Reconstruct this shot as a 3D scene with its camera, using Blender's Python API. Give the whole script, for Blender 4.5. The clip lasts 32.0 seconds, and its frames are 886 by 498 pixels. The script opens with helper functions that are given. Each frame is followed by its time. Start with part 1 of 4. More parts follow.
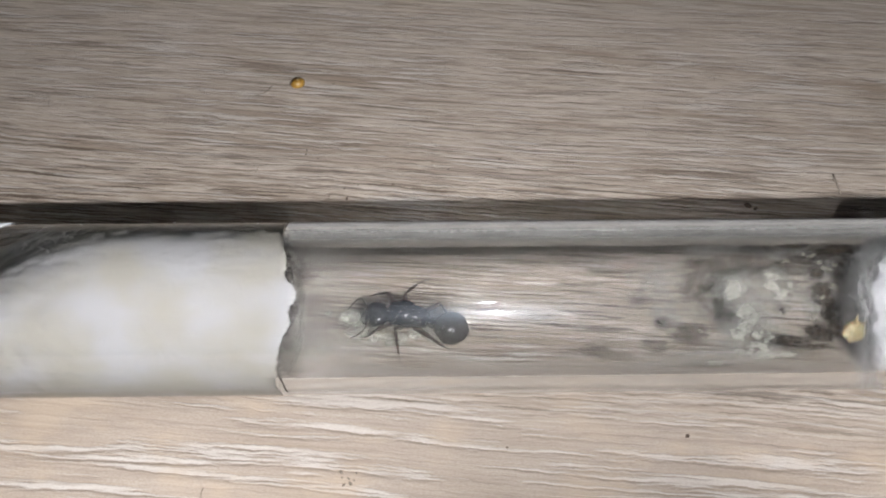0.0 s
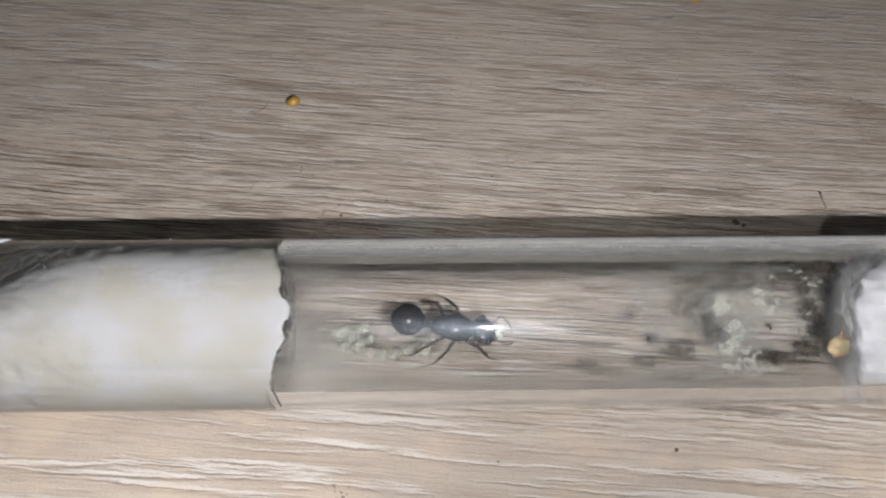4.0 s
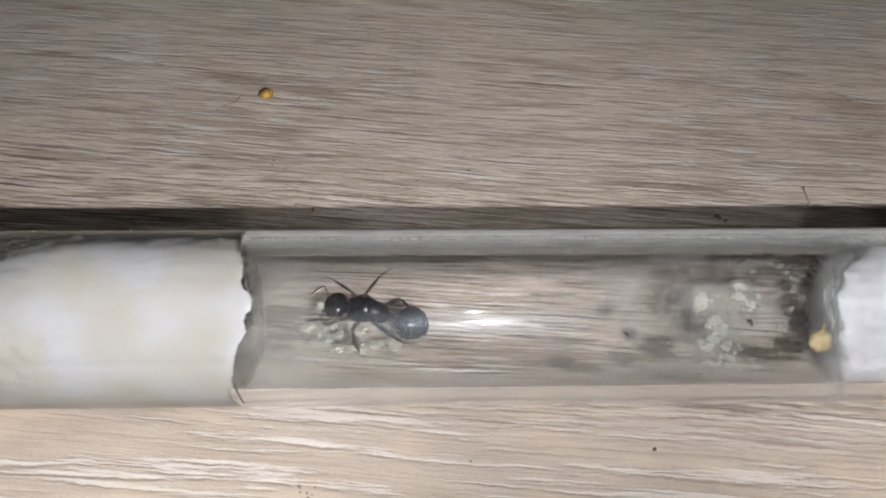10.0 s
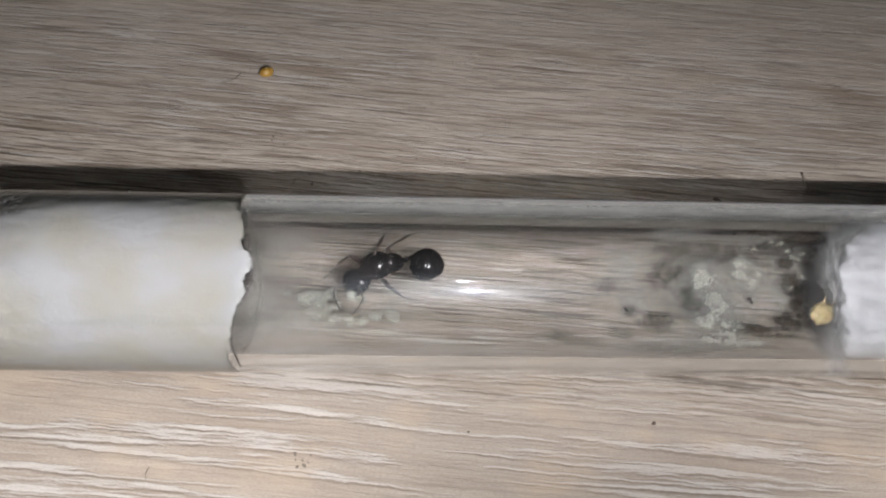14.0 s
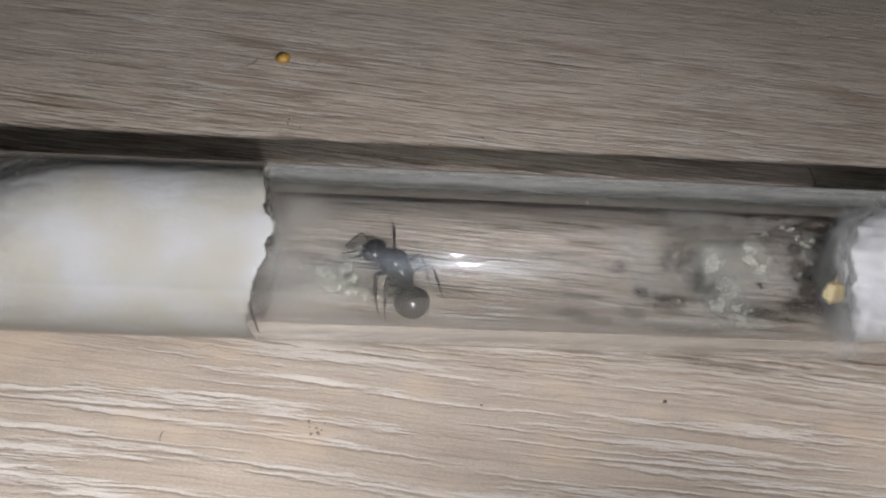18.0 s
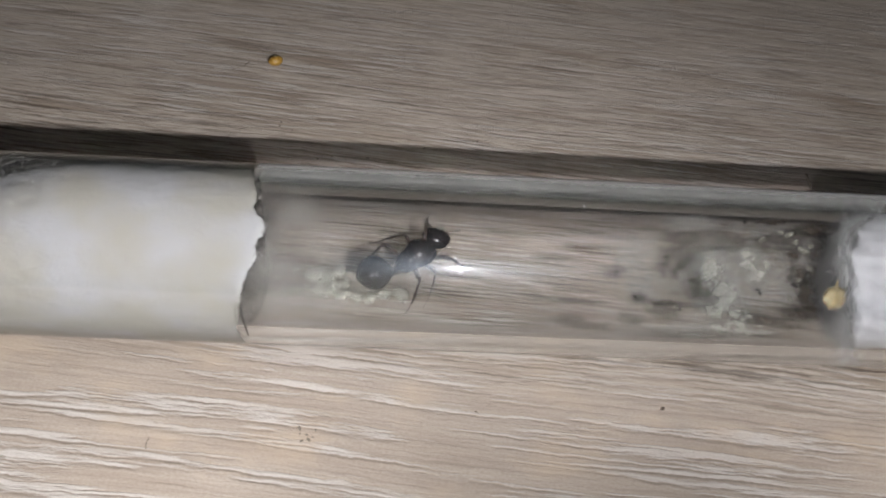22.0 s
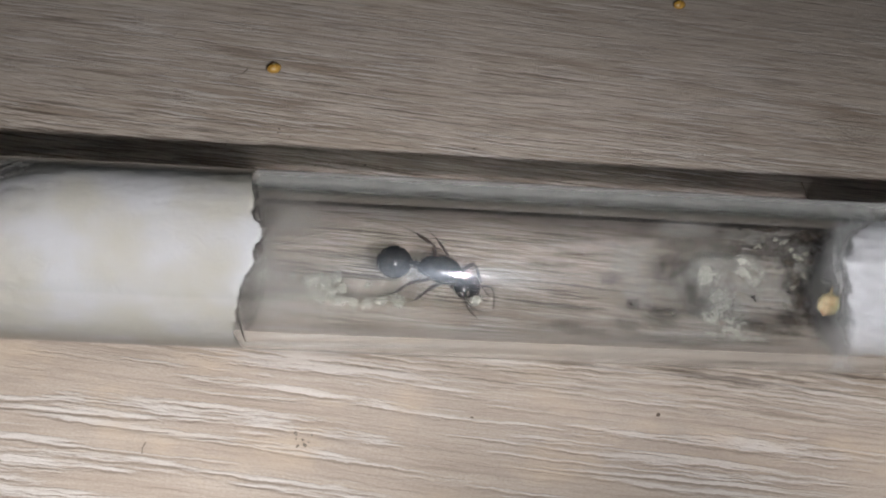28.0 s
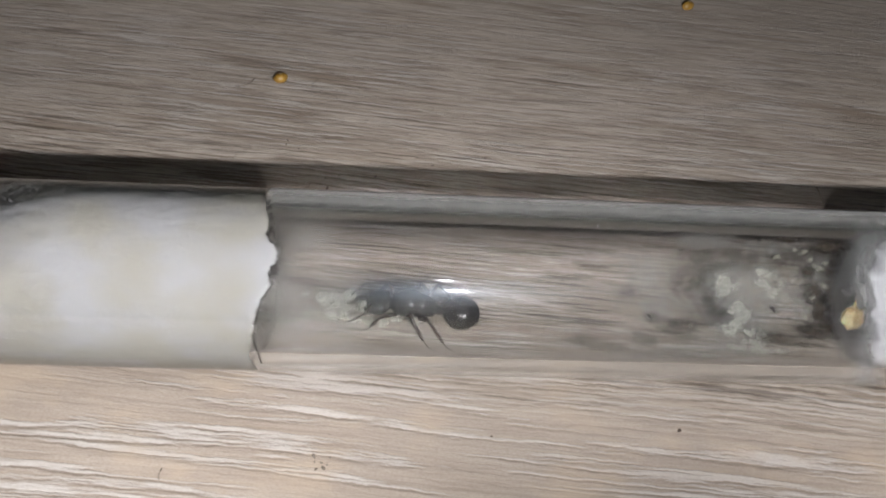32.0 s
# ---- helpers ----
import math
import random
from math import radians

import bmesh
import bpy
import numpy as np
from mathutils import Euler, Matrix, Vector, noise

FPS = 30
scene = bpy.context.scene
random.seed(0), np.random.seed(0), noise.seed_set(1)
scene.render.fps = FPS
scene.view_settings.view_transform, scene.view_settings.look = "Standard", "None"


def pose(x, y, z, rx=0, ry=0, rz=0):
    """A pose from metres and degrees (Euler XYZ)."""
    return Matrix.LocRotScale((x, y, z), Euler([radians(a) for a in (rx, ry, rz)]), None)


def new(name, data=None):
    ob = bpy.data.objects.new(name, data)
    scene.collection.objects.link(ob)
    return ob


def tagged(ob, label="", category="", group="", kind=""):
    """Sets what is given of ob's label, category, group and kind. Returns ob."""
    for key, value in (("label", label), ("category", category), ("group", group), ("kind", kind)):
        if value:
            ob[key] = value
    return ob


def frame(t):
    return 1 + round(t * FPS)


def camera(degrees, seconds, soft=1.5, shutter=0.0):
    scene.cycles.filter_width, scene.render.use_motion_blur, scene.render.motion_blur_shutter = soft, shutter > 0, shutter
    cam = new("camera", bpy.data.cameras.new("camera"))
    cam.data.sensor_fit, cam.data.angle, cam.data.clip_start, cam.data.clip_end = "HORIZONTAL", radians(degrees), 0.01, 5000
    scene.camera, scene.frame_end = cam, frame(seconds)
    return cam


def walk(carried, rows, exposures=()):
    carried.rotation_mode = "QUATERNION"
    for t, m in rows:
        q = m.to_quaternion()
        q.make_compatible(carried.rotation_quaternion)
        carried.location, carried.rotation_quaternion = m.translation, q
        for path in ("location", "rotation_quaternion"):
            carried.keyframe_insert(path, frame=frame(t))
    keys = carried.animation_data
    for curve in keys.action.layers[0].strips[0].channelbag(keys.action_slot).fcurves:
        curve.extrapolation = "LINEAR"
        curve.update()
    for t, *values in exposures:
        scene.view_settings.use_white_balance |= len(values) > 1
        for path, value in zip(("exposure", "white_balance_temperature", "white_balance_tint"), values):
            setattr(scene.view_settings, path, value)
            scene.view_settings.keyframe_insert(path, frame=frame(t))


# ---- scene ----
MM = 0.001
cam = camera(57.0, 32.0, soft=2.0)
# seconds, eye in metres, turn in degrees
PATH = [
    (0, -0.00099, -0.04065, 0.07276, 36.19, -0.36, -0.82),
    (0.5, -0.00024, -0.04171, 0.07460, 36.17, 0.36, -0.54),
    (1, -0.00003, -0.04086, 0.07501, 36.11, 0.22, -0.55),
    (1.5, -0.00015, -0.04037, 0.07443, 36.29, 0.28, -0.61),
    (2, 0.00007, -0.03949, 0.07398, 36.33, -0.02, -0.83),
    (2.5, 0.00016, -0.03951, 0.07516, 36.53, 0.32, -0.79),
    (3, -0.00076, -0.04154, 0.07357, 36.96, -0.51, -0.58),
    (3.5, -0.00094, -0.04132, 0.07386, 37.17, -0.75, -1.07),
    (5.5, 0.00072, -0.04121, 0.07348, 37.43, -0.13, -0.43),
    (6, 0.00077, -0.04122, 0.07333, 37.77, -0.09, -0.54),
    (6.5, 0.00014, -0.04177, 0.07283, 37.81, -0.51, -0.58),
    (7, 0.00031, -0.04236, 0.07264, 37.88, -0.45, -0.32),
    (7.5, 0.00028, -0.04273, 0.07205, 38.07, -0.77, -0.43),
    (8, 0.00064, -0.04031, 0.07166, 37.07, -0.41, -0.53),
    (8.5, 0.00154, -0.04030, 0.07268, 37.32, -0.33, -0.92),
    (9, 0.00122, -0.04099, 0.07306, 37.45, -0.26, -0.65),
    (9.5, 0.00079, -0.04125, 0.07109, 37.94, -1.07, -0.99),
    (10, 0.00128, -0.04104, 0.07086, 37.89, -1.17, -1.24),
    (10.5, 0.00084, -0.04258, 0.07138, 38.25, -0.98, -0.70),
    (11, 0.00089, -0.04319, 0.07055, 38.31, -1.42, -0.86),
    (11.5, 0.00084, -0.04410, 0.06968, 38.65, -1.73, -0.96),
    (12, 0.00034, -0.04390, 0.06886, 38.57, -2.01, -0.93),
    (12.5, 0.00013, -0.04393, 0.06938, 38.59, -1.94, -0.84),
    (13, 0.00020, -0.04403, 0.06873, 38.63, -2.08, -0.84),
    (13.5, 0.00022, -0.04434, 0.06842, 38.95, -2.23, -0.85),
    (14, 0.00017, -0.04414, 0.06775, 39.00, -2.46, -0.89),
    (14.5, -0.00003, -0.04430, 0.06754, 39.00, -2.54, -0.93),
    (16.5, -0.00116, -0.04611, 0.06658, 39.91, -3.16, -0.48),
    (17, -0.00119, -0.04573, 0.06580, 39.80, -3.50, -0.74),
    (17.5, -0.00153, -0.04739, 0.06552, 40.52, -3.79, -0.60),
    (18, -0.00203, -0.04821, 0.06537, 40.64, -3.78, -0.17),
    (18.5, -0.00188, -0.04804, 0.06429, 40.23, -4.06, -0.14),
    (19, -0.00266, -0.04820, 0.06454, 40.34, -4.08, 0.19),
    (19.5, -0.00147, -0.04707, 0.06454, 40.59, -4.12, -0.42),
    (20, -0.00179, -0.04791, 0.06423, 41.15, -4.18, -0.59),
    (20.5, -0.00214, -0.04714, 0.06456, 41.09, -4.08, -0.45),
    (21, -0.00221, -0.04702, 0.06411, 41.10, -4.24, -0.43),
    (21.5, -0.00228, -0.04726, 0.06403, 41.21, -4.23, -0.37),
    (22, -0.00219, -0.04782, 0.06387, 41.41, -4.38, -0.39),
    (22.5, -0.00236, -0.04836, 0.06368, 41.53, -4.52, -0.48),
    (23, -0.00235, -0.04750, 0.06411, 41.43, -4.41, -0.46),
    (23.5, -0.00210, -0.04760, 0.06396, 41.41, -4.40, -0.44),
    (24, -0.00215, -0.04777, 0.06411, 41.37, -4.38, -0.32),
    (24.5, -0.00246, -0.04754, 0.06402, 41.43, -4.49, -0.39),
    (25, -0.00209, -0.04781, 0.06400, 41.41, -4.33, -0.30),
    (25.5, -0.00217, -0.04824, 0.06461, 41.63, -4.13, -0.11),
    (27.5, -0.00249, -0.04812, 0.06391, 41.87, -4.63, -0.28),
    (28, -0.00205, -0.04827, 0.06392, 42.07, -4.58, -0.36),
    (28.5, -0.00255, -0.04825, 0.06383, 42.03, -4.57, -0.20),
    (29, -0.00256, -0.04783, 0.06363, 42.00, -4.59, -0.31),
    (29.5, -0.00286, -0.04804, 0.06360, 41.87, -4.59, -0.14),
    (30, -0.00257, -0.04769, 0.06401, 41.90, -4.44, -0.38),
    (30.5, -0.00232, -0.04816, 0.06386, 41.85, -4.34, -0.21),
    (31, -0.00290, -0.04834, 0.06374, 41.76, -4.60, -0.25),
    (31.5, -0.00256, -0.04806, 0.06423, 41.78, -4.39, -0.32),
    (32, -0.00370, -0.04587, 0.06447, 41.57, -4.15, -1.03),
]
walk(cam, [(t, pose(*p)) for t, *p in PATH], exposures=[(0, 0.3), (9, 0.28), (14, 0.03), (19, -0.12), (23, -0.14), (32, -0.08)])

# ---- world and light ----
world = bpy.data.worlds.new("room_dark")
world.use_nodes = True
world.node_tree.nodes["Background"].inputs[0].default_value = (0.8, 0.85, 1.0, 1)
world.node_tree.nodes["Background"].inputs[1].default_value = 0.004
scene.world = world
TORCH = 20500.0      # radiance of the phone's torch


# ---- materials ----
class Nodes:
    """Small helper to write node materials."""

    def __init__(self, name):
        self.mat = bpy.data.materials.new(name)
        self.mat.use_nodes = True
        self.tree = self.mat.node_tree
        self.tree.nodes.clear()
        self.out = self.tree.nodes.new("ShaderNodeOutputMaterial")

    def put(self, socket, value):
        if isinstance(value, bpy.types.NodeSocket):
            self.tree.links.new(value, socket)
        elif isinstance(value, (tuple, list)) and len(value) == 3 and socket.type == "RGBA":
            socket.default_value = (*value, 1)
        else:
            socket.default_value = value

    def node(self, kind, **inputs):
        n = self.tree.nodes.new("ShaderNode" + kind)
        for key, value in inputs.items():
            self.put(n.inputs[key.replace("_", " ")], value)
        return n

    def math(self, op, a, b=0.5, c=None, clamp=False):
        n = self.tree.nodes.new("ShaderNodeMath")
        n.operation, n.use_clamp = op, clamp
        for i, v in enumerate((a, b, c)):
            if v is not None:
                self.put(n.inputs[i], v)
        return n.outputs[0]

    def mix(self, fac, a, b, kind="MIX"):
        n = self.tree.nodes.new("ShaderNodeMix")
        n.data_type, n.blend_type = "RGBA", kind
        self.put(n.inputs[0], fac), self.put(n.inputs[6], a), self.put(n.inputs[7], b)
        return n.outputs[2]

    def ramp(self, fac, stops):
        n = self.tree.nodes.new("ShaderNodeValToRGB")
        while len(n.color_ramp.elements) < len(stops):
            n.color_ramp.elements.new(0.5)
        for e, (p, c) in zip(n.color_ramp.elements, stops):
            e.position = p
            e.color = (*c, 1) if isinstance(c, tuple) else (c, c, c, 1)
        self.put(n.inputs[0], fac)
        return n.outputs[0]

    def place(self, scale=(1, 1, 1), turn=0.0, moved=(0, 0, 0), own=False):
        """Coordinates in millimetres: of the world, or of the thing itself."""
        if own:
            src = self.tree.nodes.new("ShaderNodeTexCoord").outputs["Object"]
        else:
            src = self.tree.nodes.new("ShaderNodeNewGeometry").outputs["Position"]
        m = self.tree.nodes.new("ShaderNodeMapping")
        m.vector_type = "POINT"
        m.inputs["Rotation"].default_value = (0, 0, radians(turn))
        m.inputs["Scale"].default_value = (1000, 1000, 1000)
        self.put(m.inputs["Vector"], src)
        s = self.tree.nodes.new("ShaderNodeMapping")
        s.inputs["Scale"].default_value, s.inputs["Location"].default_value = scale, moved
        self.put(s.inputs["Vector"], m.outputs[0])
        return s.outputs[0]

    def noise(self, vector, scale=1.0, detail=4.0, rough=0.5, warp=0.0):
        n = self.node("TexNoise", Scale=scale, Detail=detail, Roughness=rough, Distortion=warp)
        self.put(n.inputs["Vector"], vector)
        return n.outputs[0]

    def bump(self, height, strength, distance):
        n = self.node("Bump", Height=height, Strength=strength, Distance=distance)
        return n.outputs[0]

    def surface(self, shader):
        self.tree.links.new(shader, self.out.inputs[0])
        return self.mat

    def blend(self, fac, a, b):
        n = self.tree.nodes.new("ShaderNodeMixShader")
        self.put(n.inputs[0], fac), self.put(n.inputs[1], a), self.put(n.inputs[2], b)
        return n.outputs[0]

    def principled(self, **inputs):
        return self.node("BsdfPrincipled", **inputs).outputs[0]


def wood_material():
    """Bleached, brushed oak decor: short fine pores, limed ridges with dark lower edges, slanting growth figure."""
    n = Nodes("bleached_oak")
    turn = 5.6
    bend = n.math("MULTIPLY", n.math("SUBTRACT", n.noise(n.place((0.016, 0.05, 1), turn), 1.0, 2.0), 0.5), 3.2)
    jag = n.math("MULTIPLY", n.math("SUBTRACT", n.noise(n.place((0.5, 0.8, 1), turn), 1.0, 4.0, 0.65), 0.5), 0.55)
    off = n.tree.nodes.new("ShaderNodeCombineXYZ")
    n.put(off.inputs[1], n.math("ADD", bend, jag))
    add = n.tree.nodes.new("ShaderNodeVectorMath")
    n.put(add.inputs[0], n.place((1, 1, 1), turn)), n.put(add.inputs[1], off.outputs[0])

    def streak(sx, sy, detail=5.0, rough=0.55, moved=(0, 0, 0)):
        m = n.tree.nodes.new("ShaderNodeMapping")
        m.inputs["Scale"].default_value, m.inputs["Location"].default_value = (sx, sy, 0.0), moved
        n.put(m.inputs["Vector"], add.outputs[0])
        return n.noise(m.outputs[0], 1.0, detail, rough)

    sep = n.tree.nodes.new("ShaderNodeSeparateXYZ")
    n.put(sep.inputs[0], add.outputs[0])
    across = sep.outputs[1]
    board = n.math("MULTIPLY_ADD", across, -0.16, -0.22, clamp=True)       # the flat-cut board, with long limed marks; the rest is stripy
    far = n.math("MULTIPLY_ADD", across, 0.03, -0.75, clamp=True)          # towards the far side the figure fades
    calm = n.math("SUBTRACT", 1.0, n.math("ADD", n.math("MULTIPLY", board, 0.74), n.math("MULTIPLY", far, 0.35)))
    dense = n.math("SUBTRACT", 1.0, n.math("MULTIPLY", n.math("ABSOLUTE", n.math("SUBTRACT", across, 8.0)), 0.05), clamp=True)      # a closely figured strip
    calm = n.math("MULTIPLY", calm, n.math("MULTIPLY_ADD", dense, 0.8, 0.8))
    grain = streak(0.36, 6.2, 4, 0.6)
    fine = streak(0.13, 2.8, 4, 0.62, (3, 1, 0))
    mid = streak(0.06, 0.5, 4, 0.6, (7, 3, 0))
    broad = n.noise(n.place((0.016, 0.085, 1), 10.5, (2, 9, 0)), 1.0, 3.0, 0.5, 0.4)
    figure = n.noise(n.place((0.028, 0.30, 1), 10.5, (12, 29, 0)), 1.0, 4.0, 0.55, 0.3)
    zone = n.ramp(streak(0.02, 0.10, 2, 0.5, (40, 12, 0)), [(0.36, 0.2), (0.58, 1.0)])
    # colour of the wood between its marks
    col = n.ramp(mid, [(0.32, (0.455, 0.39, 0.327)), (0.5, (0.545, 0.476, 0.41)), (0.68, (0.60, 0.535, 0.47))])
    tan = n.mix(n.ramp(mid, [(0.35, 0.0), (0.65, 1.0)]), (0.40, 0.333, 0.278), (0.472, 0.406, 0.35))
    col = n.mix(board, col, tan)
    col = n.mix(n.math("MULTIPLY", n.ramp(broad, [(0.40, 0.0), (0.64, 1.0)]), 0.35), col, (0.41, 0.365, 0.32))
    bands = n.math("MULTIPLY", n.ramp(figure, [(0.54, 0.0), (0.66, 0.75)]), n.math("SUBTRACT", 1.0, board))
    col = n.mix(bands, col, (0.30, 0.238, 0.185))
    # dark pores, short and broken
    col = n.mix(n.math("MULTIPLY", n.ramp(fine, [(0.37, 0.7), (0.56, 0.0)]), calm), col, (0.25, 0.197, 0.155))
    col = n.mix(n.math("MULTIPLY", n.ramp(grain, [(0.36, 0.5), (0.54, 0.0)]), calm), col, (0.24, 0.188, 0.148))
    thin = n.math("MULTIPLY", n.ramp(streak(0.10, 3.3, 3, 0.55, (61, 25, 0)), [(0.40, 1.0), (0.45, 0.0)]), calm)
    col = n.mix(n.math("MULTIPLY", thin, 0.72), col, (0.14, 0.105, 0.08))
    line = n.math("MULTIPLY", n.ramp(streak(0.05, 2.1, 4, 0.6, (81, 35, 0)), [(0.405, 1.0), (0.435, 0.0)]), calm)
    col = n.mix(n.math("MULTIPLY", line, 0.72), col, (0.10, 0.074, 0.056))
    speck = n.noise(n.place((3.4, 6.5, 1), turn), 1.0, 4.0, 0.7)
    col = n.mix(n.math("MULTIPLY", n.ramp(speck, [(0.38, 0.4), (0.56, 0.0)]), n.math("MULTIPLY_ADD", board, 0.8, 0.2)), col, (0.27, 0.21, 0.165))

    def marks(dy):
        """Small limed ridges of the stripy wood; long frayed ones on the flat-cut board."""
        small = n.math("MULTIPLY", n.ramp(streak(0.085, 1.75, 5, 0.62, (31, 17.0 + dy * 1.7, 0)), [(0.535, 0.0), (0.60, 1.0)]), n.math("MULTIPLY", zone, n.math("SUBTRACT", 1.0, board)))
        bundle = n.ramp(streak(0.024, 0.40, 6, 0.66, (91, 47.0 + dy * 0.40, 0)), [(0.53, 0.0), (0.565, 1.0)])
        torn = n.ramp(streak(0.11, 1.6, 4, 0.65, (15, 71 + dy * 1.6, 0)), [(0.42, 0.0), (0.54, 1.0)])
        thread = n.ramp(streak(0.022, 0.8, 5, 0.6, (51, 7.0 + dy * 0.8, 0)), [(0.57, 0.0), (0.605, 0.9)])
        big = n.math("MULTIPLY", n.math("MAXIMUM", n.math("MULTIPLY", bundle, torn), thread), n.math("MULTIPLY_ADD", board, 0.9, 0.1))
        return n.math("MAXIMUM", small, big)
    limed, shade = marks(0.0), marks(0.2)
    edge = n.math("SUBTRACT", shade, limed, clamp=True)
    col = n.mix(n.math("MULTIPLY", limed, n.math("MULTIPLY_ADD", speck, 0.9, 0.24)), col, (0.62, 0.585, 0.555))
    col = n.mix(n.math("MULTIPLY", edge, n.math("MULTIPLY_ADD", mid, 1.2, -0.05)), col, (0.19, 0.148, 0.118))
    warm = n.noise(n.place((0.09, 0.16, 1), turn, (3, 77, 0)), 1.0, 4.0, 0.6)
    col = n.mix(n.math("MULTIPLY", n.ramp(warm, [(0.52, 0.0), (0.66, 0.5)]), board), col, (0.50, 0.40, 0.305))
    dots = n.noise(n.place((1.1, 2.2, 1), turn), 1.0, 2.0)
    col = n.mix(n.ramp(dots, [(0.22, 0.4), (0.27, 0.0)]), col, (0.26, 0.19, 0.14))
    h = n.math("ADD", n.math("MULTIPLY", fine, 0.6), n.math("SUBTRACT", n.math("MULTIPLY", limed, 0.5), n.math("ADD", n.math("MULTIPLY", edge, 0.6), n.math("MULTIPLY", line, 0.6))))
    h = n.math("ADD", h, n.math("SUBTRACT", n.math("MULTIPLY", grain, 0.3), n.math("MULTIPLY", thin, 0.4)))
    b = n.bump(n.math("ADD", h, n.math("MULTIPLY", speck, 0.3)), 0.65, 0.00018)
    rough = n.math("MULTIPLY_ADD", fine, 0.25, 0.42)
    return n.surface(n.principled(Base_Color=col, Roughness=rough, Normal=b, Specular_IOR_Level=0.3))


def glass_material():
    n = Nodes("tube_glass")
    g = n.node("BsdfGlass", Color=(0.985, 0.995, 0.99), Roughness=0.0, IOR=1.47)
    return n.surface(g.outputs[0])


def clear_material():
    """Faces of the glass that light passes straight through."""
    n = Nodes("underside_glass")
    g = n.node("BsdfRefraction", Color=(0.985, 0.995, 0.99), Roughness=0.0, IOR=1.47)
    return n.surface(g.outputs[0])


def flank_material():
    """Flank of the wall, seen edge on: strip set to cast the tube's dim shadow."""
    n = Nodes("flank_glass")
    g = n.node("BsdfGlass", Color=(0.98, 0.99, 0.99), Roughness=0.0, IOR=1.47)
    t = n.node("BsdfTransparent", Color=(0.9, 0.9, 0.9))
    # a tenth passes straight through, tuned to the depth of the cast shadow
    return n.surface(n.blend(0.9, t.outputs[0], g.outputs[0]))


def film_material():
    """Condensation and dried haze on the bore: cloudy, thicker by the damp cotton and along the near flank."""
    n = Nodes("condensation_haze")
    big = n.noise(n.place((0.22, 0.35, 0.35)), 1.0, 4.0, 0.6)
    small = n.noise(n.place((1.2, 2.5, 2.5)), 1.0, 5.0, 0.65)
    sep = n.tree.nodes.new("ShaderNodeSeparateXYZ")
    n.put(sep.inputs[0], n.place())
    x, y, z = sep.outputs[0], sep.outputs[1], sep.outputs[2]
    damp = n.math("SUBTRACT", 1.0, n.math("DIVIDE", n.math("ADD", x, 14.0), 11.0), clamp=True)
    damp = n.math("POWER", damp, 1.8)
    dry = n.math("DIVIDE", n.math("SUBTRACT", x, 7.0), 12.0, clamp=True)
    cloud = n.ramp(n.math("ADD", n.math("MULTIPLY", big, 0.7), n.math("MULTIPLY", small, 0.3)), [(0.40, 0.0), (0.66, 1.0)])
    low = n.math("MULTIPLY_ADD", y, -0.55, -1.7, clamp=True)
    low = n.math("MULTIPLY", low, n.math("MULTIPLY_ADD", x, -0.035, 0.75, clamp=True))
    fac = n.math("ADD", 0.004, n.math("MULTIPLY", damp, n.ramp(big, [(0.34, 0.14), (0.62, 0.40)])))
    fac = n.math("ADD", fac, n.math("MULTIPLY", low, n.ramp(big, [(0.3, 0.02), (0.65, 0.10)])))
    fac = n.math("ADD", fac, n.math("MULTIPLY", n.math("MULTIPLY", cloud, dry), 0.05))
    fac = n.math("ADD", fac, n.math("MULTIPLY", cloud, 0.01), clamp=True)
    grime = n.mix(n.ramp(small, [(0.4, 0.0), (0.6, 1.0)]), (0.055, 0.05, 0.045), (0.13, 0.12, 0.11))
    tone = n.mix(n.math("MULTIPLY_ADD", damp, 2.6, -1.4, clamp=True), (0.225, 0.214, 0.202), grime)
    d = n.node("BsdfDiffuse", Color=tone)
    # grey tint dims the interior in place of light lost in the walls
    t = n.node("BsdfTransparent", Color=(0.765, 0.762, 0.772))
    g = n.node("BsdfGlossy", Color=(0.9, 0.95, 1.0), Roughness=0.04)
    wet = n.blend(0.010, t.outputs[0], g.outputs[0])
    return n.surface(n.blend(fac, wet, d.outputs[0]))


def greasy_glass():
    """The outside of the tube: clear glass under fingerprint grease, a faint broad sheen."""
    n = Nodes("greasy_glass")
    small = n.noise(n.place((0.5, 2.0, 2.0)), 1.0, 4.0, 0.6)
    fac = n.math("MULTIPLY_ADD", small, 0.012, 0.002)
    g = n.node("BsdfGlass", Color=(0.955, 0.96, 0.965), Roughness=0.0, IOR=1.47)
    broad = n.node("BsdfGlossy", Color=(0.74, 0.85, 1.0), Roughness=0.35)
    # narrow lobe added to imitate bloom round the torch's reflection
    k = n.node("BsdfGlossy", Color=(0.9, 0.94, 1.0), Roughness=0.14)
    return n.surface(n.blend(0.0004, n.blend(fac, g.outputs[0], broad.outputs[0]), k.outputs[0]))


